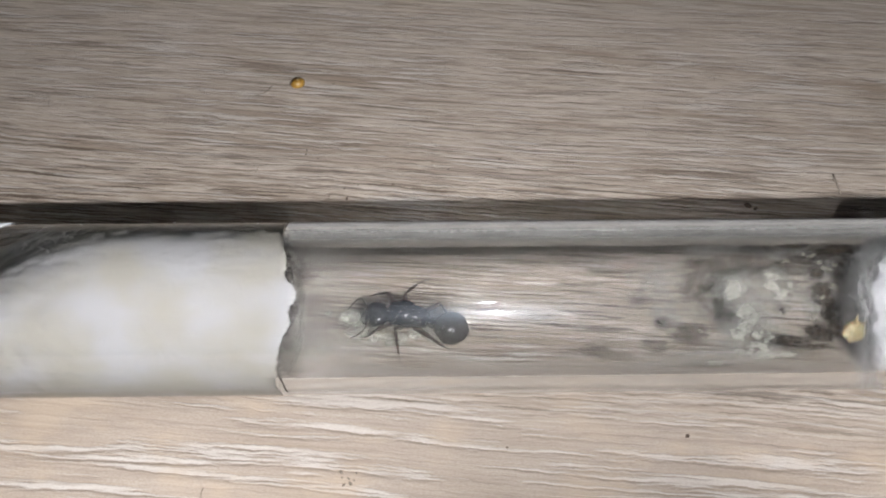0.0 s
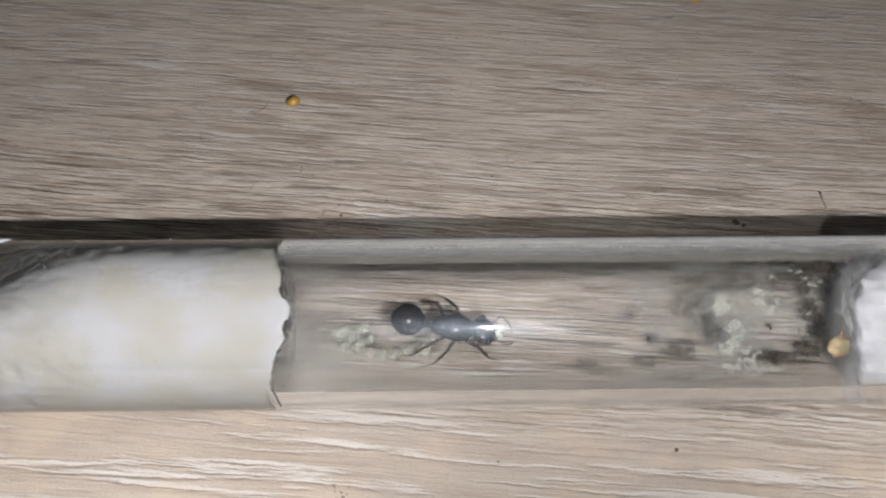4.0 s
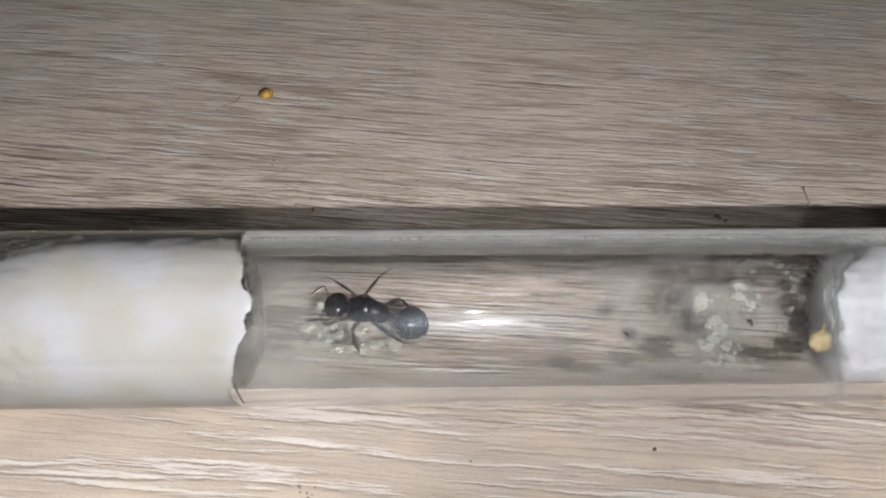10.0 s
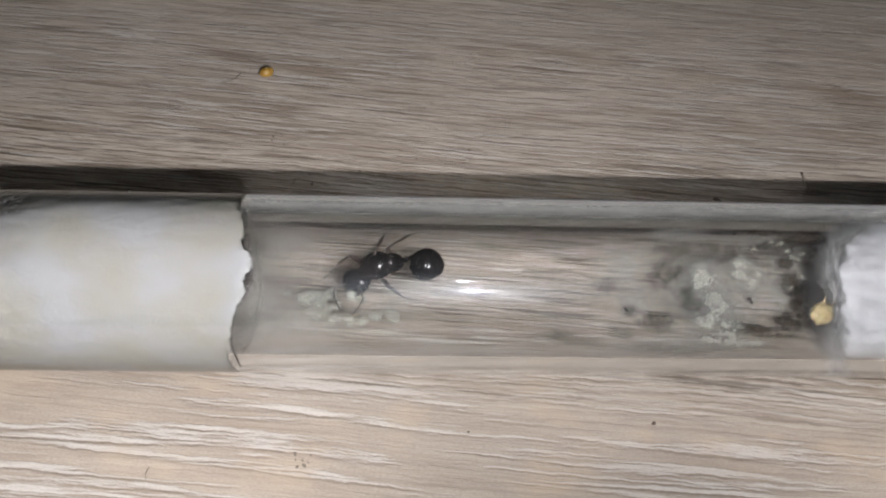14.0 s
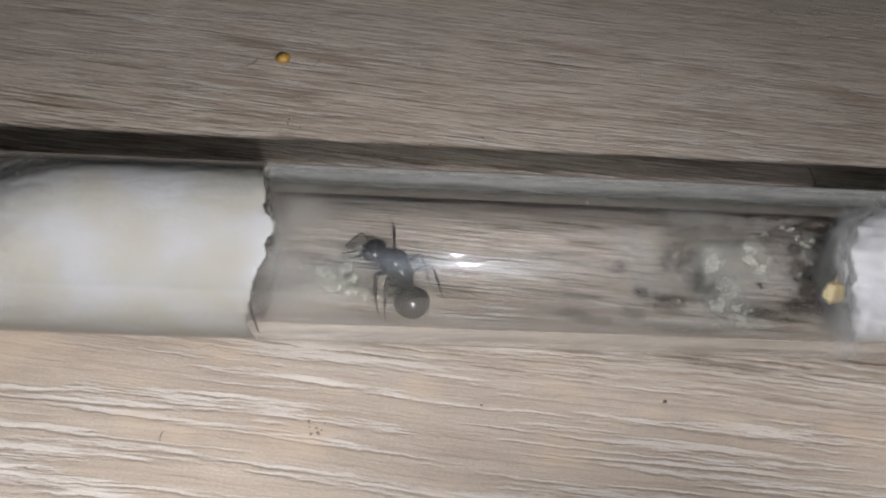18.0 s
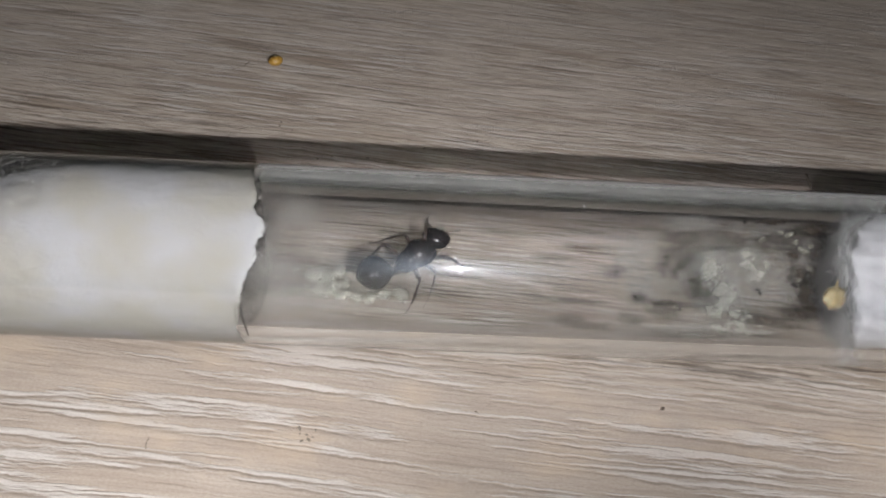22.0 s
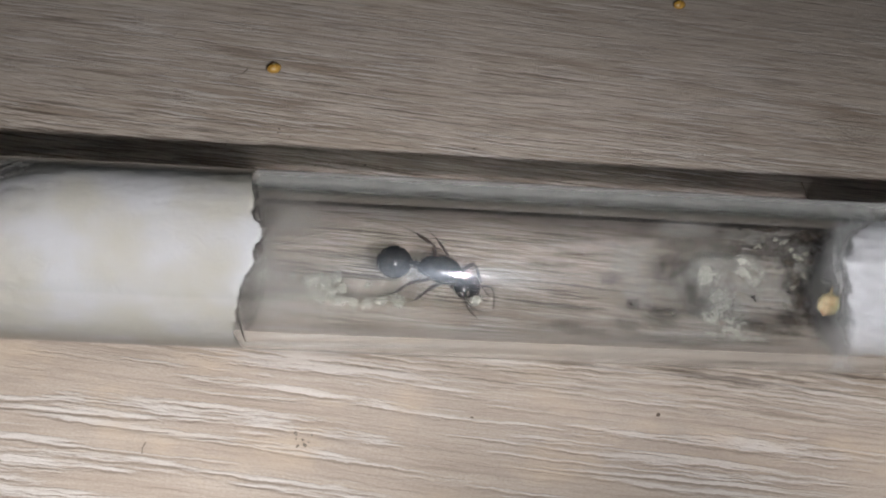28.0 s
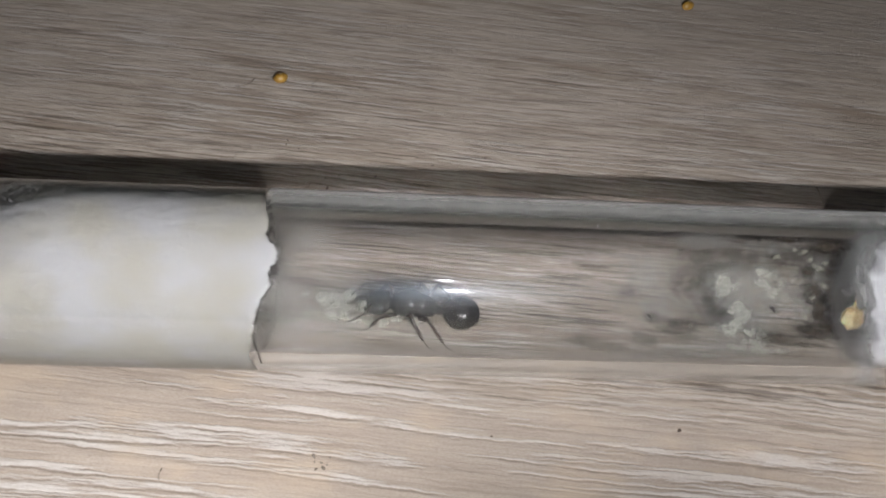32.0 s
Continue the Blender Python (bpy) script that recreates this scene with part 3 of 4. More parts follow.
    def mouldy(r):
        a, k = r.uniform(0, 360), r.uniform(0.55, 1.0)
        return in_bore(edge_at(a) - 0.3, a, 7.0 * k) - Vector((-26, 0, 0)), Vector((1.0, r.gauss(0, 0.7), r.gauss(0, 0.7)))
    v, f = fuzz(1300, mouldy, 0.95, 0.024, rng)
    tagged(part("mould_fibres", mesh_of("mould_fibres", v, f, STAINED), plug, "grey mouldy fibres"), kind="stuff")
    # black mould along the ragged face
    pieces = []
    for a0, a1, wide in ((146, 174, 0.36), (-180, -166, 0.40), (-154, -137, 0.42), (-137, -122, 0.16), (-122, -84, 0.16), (-84, -66, 0.12), (120, 146, 0.2), (20, 90, 0.2)):
        pts, rad = [], []
        n = 14
        for k in range(n + 1):
            a = a0 + (a1 - a0) * k / n
            j = noise.fractal(Vector((a * 0.25, 8, 5)), 1.0, 2.0, 3)
            pts.append(in_bore(edge_at(a) + 0.22 + 0.2 * j, a, 6.95) - Vector((-26, 0, 0)))
            rad.append(max(0.04, wide * (0.75 + 0.8 * noise.noise(Vector((a * 0.4, 1, 9)))) * math.sin(math.pi * (k + 0.6) / (n + 1.2)) ** 0.5 * 0.95))
        pieces.append(tube_along(pts, rad, 8))
    v, f = join(*pieces)
    part("mould", mesh_of("mould", v, f, MOULD), plug, "black mould on the cotton's rim")
    # dark ring added to hide the brightly lit far rim of the cotton
    pts = [in_bore(edge_at(a) + 0.12, a, 6.9) - Vector((-26, 0, 0)) for a in range(-64, 122, 6)]
    v, f = tube_along(pts, [0.26 + 0.1 * noise.noise(Vector((k * 0.7, 4, 4))) for k in range(len(pts))], 8)
    part("rim_cover", mesh_of("rim_cover", v, f, STAINED), plug, "grey cover over the cotton's lit far rim")

    pts = [in_tube(x, a, OUTER + 0.04) for x, a in ((-14.25, -108), (-14.19, -101), (-14.02, -93), (-13.96, -87), (-13.9, -80))]
    v, f = tube_along([p - pts[0] for p in pts], (0.05, 0.07, 0.06, 0.06, 0.03), 6)
    thread = part("thread", mesh_of("thread", v, f, MOULD), at=pose(*(pts[0] * MM)))
    tagged(thread, "short dark loose thread stuck on the glass tube", "thread")


RIM = [(-180, 36.6), (-162, 35.5), (-145, 35.6), (-125, 36.1), (-108, 36.8), (-95, 37.6), (-60, 40.0), (0, 41.8), (60, 41.8), (110, 41.5), (150, 40.8), (163, 39.6), (180, 36.6)]


def fluff_at(angle):
    """How far in the teased front of the stopper reaches along the glass."""
    a = (angle + 180) % 360 - 180
    for (a0, x0), (a1, x1) in zip(RIM, RIM[1:]):
        if a0 <= a <= a1:
            return x0 + (x1 - x0) * (a - a0) / (a1 - a0)
    return 36.6


def build_right_plug():
    rng = random.Random(9)
    plug = empty("cotton_stopper", pose(0.05, 0, 0))
    tagged(plug, "fluffy white cotton stopper closing the tube's mouth", "cotton stopper")
    sides, O = 120, Vector((50, 0, 0))

    def front(a, k, depth, seed, rough=1.1):
        """A ragged dome: depth behind the teased front, k from the axis to the glass."""
        d = Vector((k * 3 + seed, math.cos(radians(a)) * 2.2 * k, math.sin(radians(a)) * 2.2 * k))
        x = 39.6 + (fluff_at(a) - 39.6) * k ** 1.3 + depth + rough * noise.fractal(d * 1.3, 0.7, 2.0, 6)
        return in_tube(x + 0.6 * max(0.0, k - 0.78) / 0.22 * max(0.0, k - 0.78) / 0.22, a, (BORE - 0.12) * k ** 0.8)

    def packed(a):
        """How much deeper the dense cotton lies: less along the near side."""
        return 0.1 + 1.2 * max(0.0, math.cos(radians(a + 172))) ** 1.5
    verts, faces, rows_ = [], [], 0
    for q in range(1, 15):
        for i in range(sides):
            a = 360.0 * i / sides
            verts.append((front(a, q / 14, packed(a) * q / 14, 0.0) - O) * MM)
        rows_ += 1
    for q in range(1, 41):
        for i in range(sides):
            a = 360.0 * i / sides
            x0 = fluff_at(a) + packed(a) + 1.4
            x = x0 + (63.3 - x0) * q / 40
            n_ = noise.fractal(Vector((x * 0.7, a * 0.07, 4)), 0.7, 2.0, 5)
            end = max(0.0, (x - 59) / 4.3)
            verts.append((in_tube(x, a, BORE - 0.12 - 0.6 * abs(n_) - 3.0 * end * end) - O) * MM)
        rows_ += 1
    for k in range(rows_ - 1):
        for i in range(sides):
            j = (i + 1) % sides
            faces.append((k * sides + i, (k + 1) * sides + i, (k + 1) * sides + j, k * sides + j))
    faces.append(tuple(range(sides)))
    faces.append(tuple(reversed(range((rows_ - 1) * sides, rows_ * sides))))
    part("wad", mesh_of("wad", verts, faces, COTTON_DRY), plug)
    for step, seed in ((0.1, 2.0), (0.35, 5.0), (0.6, 8.0), (0.85, 3.0)):      # thin veils of teased cotton
        verts, faces = [], []
        for q in range(1, 15):
            for i in range(sides):
                a = 360.0 * i / sides
                verts.append((front(a, q / 14, packed(a) * step - 0.3, seed, 0.5) - O) * MM)
        for k in range(13):
            for i in range(sides):
                j = (i + 1) % sides
                faces.append((k * sides + i, (k + 1) * sides + i, (k + 1) * sides + j, k * sides + j))
        part("veil", mesh_of("veil", verts, faces, FLUFF), plug, "thin teased cotton")

    def spot(r):
        a, k = r.uniform(0, 360), r.uniform(0.3, 1.0)
        return front(a, k, packed(a) * r.uniform(0.0, 1.1) - 0.2, 2.0, 0.6) - O, Vector((-0.5, r.gauss(0, 0.9), r.gauss(0, 0.9)))
    v, f = fuzz(22000, spot, 1.3, 0.008, rng)
    tagged(part("fibres", mesh_of("fibres", v, f, COTTON_DRY), plug, "loose cotton fibres"), kind="stuff")


# ---- crusts and crumbs on the bore ----
def crust(name, xr, ar, step, spots, seed, thick, material):
    """A thin uneven layer on the bore round spots of (x, angle, half width, half angle); lengths in mm."""
    nx, na = int((xr[1] - xr[0]) / step), int(radians(ar[1] - ar[0]) * BORE / step)
    verts, faces, cover, index = [], [], [], {}

    def amount(i, j):
        x, a = xr[0] + step * i, ar[0] + (ar[1] - ar[0]) * j / na
        wob = noise.fractal(Vector((x * 0.8 + seed, a * 0.1, seed)), 0.8, 2.0, 4) * 0.9
        return max(math.exp(-((x - sx) / w) ** 2 - ((a - sa) / h) ** 2) for sx, sa, w, h in spots) * (1 + wob)

    def vert(i, j):
        if (i, j) not in index:
            x, a = xr[0] + step * i, ar[0] + (ar[1] - ar[0]) * j / na
            bumpy = abs(noise.fractal(Vector((x * 2.2 + seed, a * 0.27, seed)), 0.7, 2.0, 5))
            index[i, j] = len(verts)
            verts.append(in_tube(x, a, BORE - 0.06 - thick * min(1.2, bumpy) * max(0.0, min(1.0, hs[i][j]))) * MM)
            cover.append(hs[i][j])
        return index[i, j]
    hs = [[amount(i, j) for j in range(na + 1)] for i in range(nx + 1)]
    for i in range(nx):
        for j in range(na):
            if max(hs[i][j], hs[i + 1][j], hs[i + 1][j + 1], hs[i][j + 1]) > 0.09:
                faces.append((vert(i, j), vert(i + 1, j), vert(i + 1, j + 1), vert(i, j + 1)))
    me = mesh_of(name, verts, faces, material)
    me.attributes.new("cover", "FLOAT", "POINT").data.foreach_set("value", cover)
    return me


def build_crusts():
    white = [(29.5, 46, 1.1, 12), (33.2, 55, 1.0, 8), (34.3, 46, 0.9, 10), (30.8, 24, 1.0, 14), (29.9, 4, 1.1, 11), (31.3, -4, 1.3, 10), (31.2, -22, 1.6, 9), (29.3, -24, 1.4, 8), (33.1, -24, 1.4, 5), (26.0, -37, 2.0, 5)]
    ob = part("dried_crust", crust("dried_crust", (22, 43), (-48, 85), 0.15, [(x, a, w * 1.4, h * 1.35) for x, a, w, h in white], 3.0, 0.12, CRUST))
    tagged(ob, "pale dried food crust smeared inside the glass tube", "crust", kind="stuff")
    dark = [(38.2, 95, 1.5, 9), (40.2, 95, 1.4, 8), (38.3, 44, 0.9, 10), (39.2, 25, 1.0, 14), (37.9, 2, 1.6, 9), (34.4, -6, 1.8, 5), (33.8, 103, 1.5, 5), (40.4, 70, 1.0, 12), (39.9, 8, 1.2, 14), (37.6, 62, 0.7, 7), (36.2, -14, 1.8, 5)]
    ob = part("frass", crust("frass", (26, 44), (-40, 122), 0.15, dark, 11.0, 0.5, FRASS))
    tagged(ob, "dark brown debris caked inside the tube beside the stopper", "debris", kind="stuff")
    smudge = [(21.1, -11, 1.1, 7), (24.5, 0, 1.4, 9), (16.6, -24, 1.6, 6), (26.4, 76, 1.5, 9), (30.1, 77, 1.5, 8), (27.7, 27, 0.9, 9), (29.4, 20, 0.9, 6), (22.1, 15, 0.5, 5), (19.8, 38, 0.7, 5), (15.0, -16, 1.4, 6), (25.8, 52, 1.3, 13), (36.2, 80, 2.0, 9)]
    ob = part("smudge", crust("smudge", (11, 42), (-48, 100), 0.18, [(x, a, w * 1.35, h * 1.3) for x, a, w, h in smudge], 23.0, 0.1, SMUDGE))
    tagged(ob, "thin brown smudges inside the glass tube", "smudge", kind="stuff")
    pale = [(21.5, 57, 2.2, 16), (22.7, 21, 1.5, 14), (26.1, 97, 2.2, 9), (22.3, -37, 3.5, 7), (30.0, 30, 3.6, 36), (34.2, 92, 2.6, 8), (38.6, 72, 1.3, 8), (37.6, 47, 1.6, 20), (27.0, -30, 4.0, 9)]
    ob = part("bloom", crust("bloom", (14, 43), (-52, 112), 0.2, [(x, a, w * 1.3, h * 1.3) for x, a, w, h in pale], 41.0, 0.05, BLOOM))
    tagged(ob, "pale dried bloom clouding the inside of the tube", "haze", kind="stuff")
    rng = random.Random(77)
    kinds = ((CRUST_BIT, "small pale crust bit stuck inside the tube", [(33.9, 79, 0.34), (34.3, 78, 0.24), (37.4, 77, 0.42), (37.4, 19, 0.42), (25.7, 6, 0.32), (38.6, 68, 0.5), (39.0, 74, 0.42), (38.1, 70, 0.4), (39.5, 50, 0.45), (36.3, 87, 0.5), (35.4, 89, 0.42), (38.4, 38, 0.3)]),
             (MOULD, "small black debris chip stuck inside the tube", [(34.2, 27, 0.30), (34.4, 24, 0.24), (31.3, 102, 0.30), (35.8, 17, 0.2), (21.7, 15, 0.24), (38.0, 33, 0.3), (37.8, 8, 0.26), (38.7, 2, 0.28), (37.2, -4, 0.22), (37.0, 3, 0.2), (39.6, 86, 0.3)]))
    for material, label, spots in kinds:
        for x, a, s in spots:
            v, f = lump((s * rng.uniform(0.6, 1.2), s * 0.55, s * 0.3), x * 3 + a, 0.9, 2.4, 9, 14)
            ob = part("crumb", mesh_of("crumb", v, f, material), at=tube_pose(x, a, BORE - 0.05 - s * 0.4, rng.uniform(0, 180)))
            tagged(ob, label, "crumb", group="crumbs in the tube")


def build_food():
    """A spiky yellow crumb of food on the stopper's face, by the near wall."""
    spikes = [tube_along([(0, 0, 0), (0.75 * math.cos(a) * r, 0.75 * math.sin(a) * r, 0.1), (1.3 * math.cos(a) * r, 1.3 * math.sin(a) * r, 0.15)], (0.4, 0.17, 0.03), 7)
              for a, r in ((1.7, 1.15), (2.5, 1.1), (3.5, 0.9), (0.9, 0.8), (4.4, 0.85))]
    v, f = join(lump((0.92, 0.95, 0.5), 2.0, 0.2, 1.7, 24, 32), *spikes)
    ob = part("food_crumb", mesh_of("food_crumb", v, f, RESIN), at=tube_pose(35.5, -125, BORE - 0.62, 180))
    tagged(ob, "ragged yellow crumb of food on the cotton stopper", "food crumb")


# ---- small things on the table ----
def build_crumbs():
    for x, y, s in ((-18.05, 38.7, 0.92), (39.35, 60.85, 0.95)):
        seed = empty("seed", pose(x * MM, y * MM, 0.62 * s * MM, 0, 0, 25))
        tagged(seed, "small glossy orange-brown seed on the table", "seed", group="seeds on the table")
        v, f = lump((1.0 * s, 0.74 * s, 0.68 * s), x, 0.10, 1.4)
        part("grain", mesh_of("grain", v, f, SEED), seed)
        v, f = lump((0.28 * s, 0.3 * s, 0.2 * s), x + 2, 0.2, 2)
        part("germ", mesh_of("germ", v, f, RESIN), seed, "pale seed tip", pose(0.1 * MM, 0.1 * MM, 0.55 * s * MM))
    hairs = [("lint_hair", [(-23.4, 37.0, 0.06), (-22.7, 37.2, 0.2), (-21.9, 37.65, 0.25), (-21.4, 38.95, 0.08)], 0.045),
             ("lint_hair", [(-21.95, -15.2, 0.05), (-22.0, -14.7, 0.2), (-21.9, -14.1, 0.06)], 0.03),
             ("lint_hair", [(46.75, 20.1, 0.05), (46.5, 21.0, 0.4), (46.25, 21.7, 0.8), (46.4, 22.6, 0.6)], 0.09),
             ("lint_hair", [(-21.8, 23.85, 0.05), (-21.45, 24.9, 0.25), (-20.4, 25.3, 0.06)], 0.032),
             ("lint_hair", [(-13.4, 19.55, 0.05), (-12.85, 19.75, 0.2), (-12.75, 20.6, 0.06)], 0.04),
             ("lint_hair", [(-14.7, 37.8, 0.05), (-13.9, 38.4, 0.2), (-13.5, 39.4, 0.05)], 0.025)]
    for name, pts, r in hairs:
        base = Vector(pts[0])
        v, f = tube_along([Vector(p) - base for p in pts], [r] * len(pts), 6)
        ob = part(name, mesh_of(name, v, f, LINT), at=pose(base.x * MM, base.y * MM, base.z * MM))
        tagged(ob, "short bent lint hair lying on the table", "lint", group="lint on the table")
    rng = random.Random(21)
    spots = [(23.05, -9.65, 0.16), (-8.6, -13.9, 0.15), (-9.5, -12.8, 0.15), (-8.1, -12.9, 0.09), (-9.2, -14.0, 0.11), (-8.8, -13.4, 0.1), (-8.3, -13.6, 0.08), (-9.4, -13.3, 0.07), (-10.8, 19.75, 0.17), (-11.15, 21.4, 0.09), (-9.6, 21.9, 0.1), (-16.1, 26.8, 0.09), (-14.6, 26.2, 0.08), (7.2, 25.8, 0.12),
             (35.4, 18.3, 0.3), (36.2, 17.9, 0.2), (1.0, 24.2, 0.1), (-5.5, 22.0, 0.12), (5.9, -10.6, 0.09), (-16, 27.5, 0.1)]
    for x, y, s in spots:
        v, f = lump((s * 1.5, s, s * 0.7), x, 0.5, 2.2, 6, 8)
        ob = part("dust_speck", mesh_of("dust_speck", v, f, LINT if -10 < x < -7 else DUST), at=pose(x * MM, y * MM, s * 0.5 * MM, 0, 0, rng.uniform(0, 180)))
        tagged(ob, "tiny dark dust speck on the table", "dust", group="dust specks")
    for x, a, s in ((-24.9, 127, 0.11), (-33, 136, 0.05), (38.5, 122, 0.06), (-17, 133, 0.045)):
        v, f = lump((s, s * 0.8, s * 0.8), x, 0.3, 2, 6, 8)
        p = in_tube(x, a, OUTER + s * 0.5)
        ob = part("dust_grain", mesh_of("dust_grain", v, f, WHITE_LINT), at=pose(p.x * MM, p.y * MM, p.z * MM))
        tagged(ob, "white dust grain stuck on the glass tube", "dust", group="dust on the tube")
    v, f = tube_along([in_bore(15.2, 121, 7.1), in_bore(15.35, 117, 7.0), in_bore(15.5, 113, 7.1)], (0.03, 0.05, 0.03), 6)
    tagged(part("lint_bit", mesh_of("lint_bit", v, f, WHITE_LINT)), "white lint bit stuck inside the tube", "lint")


# ---- the brood ----
def larva_mesh(size, seed, curl, material=LARVA):
    """A plump bent grub, ringed, thinner at its head."""
    rings, n = [], 18
    for k in range(n + 1):
        s = k / n
        a = curl * (s - 0.5)
        r = size * 0.45 * math.sin(math.pi * (0.05 + 0.9 * s)) ** 0.6 * (1.1 - 0.3 * s) * (1 + 0.05 * math.sin(s * 50))
        cx = math.sin(a) / max(abs(curl), 0.1) * size * 1.2
        cy = (1 - math.cos(a)) / max(abs(curl), 0.1) * size * 1.2
        rings.append(((cx, cy, 0), r, r))
    v, f = loft(rings, 14)
    return mesh_of("larva", v, f, material)


def build_brood():
    rng = random.Random(31)
    spots = [(-9.3, 21, 1.5, 20, 0.6), (-8.2, 17, 1.3, 60, 1.0), (-7.2, 26, 1.1, 50, 0.8), (-8.7, 5, 1.25, 150, 1.2), (-7.6, 8, 1.2, 70, 1.4), (-6.5, 0, 1.0, 10, 1.2),
             (-5.3, -2, 1.0, 120, 0.9), (-4.0, -2, 1.05, 80, 1.6), (-2.7, 3, 1.0, 20, 1.0), (-1.2, 3, 1.25, 130, 0.7), (-6.6, 14, 0.9, 30, 1.5)]
    for x, a, s, turn, curl in spots:
        ob = part("larva", larva_mesh(s * 1.3, x, curl), at=tube_pose(x, a, BORE - 0.05 - 0.45 * s * 1.3, turn))
        tagged(ob, "small milky translucent ant larva lying in the tube", "larva", group="brood in the tube")
    for k in range(8):
        s = 0.3
        v, f = lump((s * 1.4, s, s), k, 0.05, 1.5, 8, 12)
        ob = part("egg", mesh_of("egg", v, f, LARVA), at=tube_pose(rng.gauss(-7.4, 1.4), rng.gauss(13, 8), BORE - 0.05 - s - rng.choice((0, 0.4, 0.8)), rng.uniform(0, 180)))
        tagged(ob, "tiny milky ant egg in the brood pile", "egg", group="eggs in the tube")


# ---- the ant ----
NECK, WAIST = 1.95, -2.3
LEGS = [(1.25, 0.6, 54), (0.3, 0.68, 94), (-0.8, 0.62, 132)]      # coxa along the body, to its side, and the leg's bearing in degrees


def rings_x(rows):
    return [((x, 0, z), w, h) for x, z, w, h in rows]


def body_pose(x, y, turn):
    """The ant's body, carried over the tube's floor and leaning with the curve of the bore."""
    return pose(x * MM, y * MM, (5.3 + y * y / 26) * MM, math.degrees(math.atan2(y, 13))) @ pose(0, 0, 0, 0, 0, turn)


def build_ant():
    ant = empty("ant")
    tagged(ant, "shiny black queen ant walking in the tube", "ant")
    v1, f1 = loft(rings_x([(-2.05, -.28, .2, .2), (-1.95, -.2, .5, .48), (-1.6, -.1, .78, .76), (-1.1, .04, .92, .92), (-0.82, .08, .94, .95), (-0.72, .1, .88, .9), (-0.62, .1, .96, .98), (-0.3, .14, 1.14, 1.1),
                           (0.2, .16, 1.24, 1.14), (0.66, .1, 1.2, 1.06), (0.9, .05, 1.12, .96), (0.98, .03, 1.05, .88), (1.06, .02, 1.08, .88), (1.38, -.04, .92, .72), (1.62, -.1, .58, .46), (1.8, -.12, .26, .26)]), 32)
    part("mesosoma", mesh_of("mesosoma", [(x * 1.12, y * 1.16, z * 1.16) for x, y, z in v1], f1, CHITIN), ant)
    p1 = loft(rings_x([(-1.95, -.4, .16, .16), (-2.2, -.33, .24, .34), (-2.4, -.25, .36, .58), (-2.52, -.3, .28, .4), (-2.62, -.38, .19, .2), (-2.8, -.32, .38, .46), (-2.98, -.3, .36, .36), (-3.1, -.3, .22, .22)]), 18)
    part("petiole", mesh_of("petiole", *p1, CHITIN), ant, at=pose(-0.2 * MM, 0, 0))
    rows = [(-0.75, 0, .12, .12)]
    for k in range(31):
        s = k / 30
        r = math.sin(math.pi * (0.07 + 0.90 * s)) ** 0.62
        step = 1 - 0.035 * max(0.0, math.sin(s * 4.2 * math.pi)) ** 10
        rows.append((-0.72 - 3.25 * s, 0.02, 1.7 * r * step, 1.58 * r * step))
    v, f = loft(rings_x(rows), 36)
    gaster = part("gaster", mesh_of("gaster", v, f, CHITIN), ant, "round glossy black gaster")
    head_rows = [(-0.05, 0, .24, .22), (0.1, 0, .76, .5), (0.35, 0.02, 1.04, .64), (0.75, 0.04, 1.16, .74), (1.15, 0.03, 1.14, .7), (1.45, 0, 1.0, .56), (1.7, -0.05, .78, .4), (1.82, -0.08, .5, .22)]
    v, f = loft(rings_x([(x * 1.2, z, w * 1.2, h * 1.2) for x, z, w, h in head_rows]), 28)
    head = part("head", mesh_of("head", v, f, CHITIN), ant)
    for s in (1, -1):
        v, f = lump((.19, .1, .16), s, 0.02, 1, 8, 12)
        part("eye", mesh_of("eye", v, f, CHITIN), head, at=pose(1.05 * MM, s * 1.2 * MM, 0.28 * MM))
        pts = [(1.75, s * .64, -.1), (2.1, s * .7, -.16), (2.42, s * .5, -.2), (2.6, s * .14, -.22)]
        v, f = tube_along(pts, (.19, .2, .14, .05), 8)
        part("mandible", mesh_of("mandible", v, f, LEG_CHITIN), head)
    antennae, legs = [], []
    for s in (1, -1):
        pts = [(0, 0, 0), (.3, s * .6, .3), (.65, s * 1.25, .35), (1.05, s * 1.4, .2), (1.75, s * 1.3, -.3), (2.5, s * 1.0, -.9)]
        v, f = tube_along(pts, (.085, .075, .09, .085, .095, .06), 7)
        antennae.append((part("antenna", mesh_of("antenna", v, f, LEG_CHITIN), head), s))
    for k, (x, y, bearing) in enumerate(LEGS):
        for s in (1, -1):
            L = (0.92, 0.98, 1.2)[k]
            femur = [(0, 0, 0), (.35 * L, 0, -.2), (.6 * L, 0, .0), (1.0 * L, 0, .35), (1.5 * L, 0, .75), (2.0 * L, 0, .95)]
            leg = part("leg", mesh_of("leg", *tube_along(femur, (.22, .25, .18, .25, .23, .14), 8), LEG_CHITIN), ant)
            q = s if k else -s                          # the fore legs bend forward, the others back
            tibia = [(1.96 * L, 0, .96), (2.2 * L, q * .22, .5), (2.55 * L, q * .62, -.5), (2.8 * L, q * .95, -1.3)]
            part("tibia", mesh_of("tibia", *tube_along(tibia, (.11, .14, .18, .10), 7), LEG_CHITIN), leg)
            tarsus = [(2.8 * L, q * .95, -1.28), (2.9 * L, q * 1.15, -1.8), (3.05 * L, q * 1.45, -2.25), (3.3 * L, q * 1.9, -2.5), (3.45 * L, q * 2.15, -2.55)]
            part("tarsus", mesh_of("tarsus", *tube_along(tarsus, (.065, .06, .055, .05, .055), 6), LEG_CHITIN), leg)
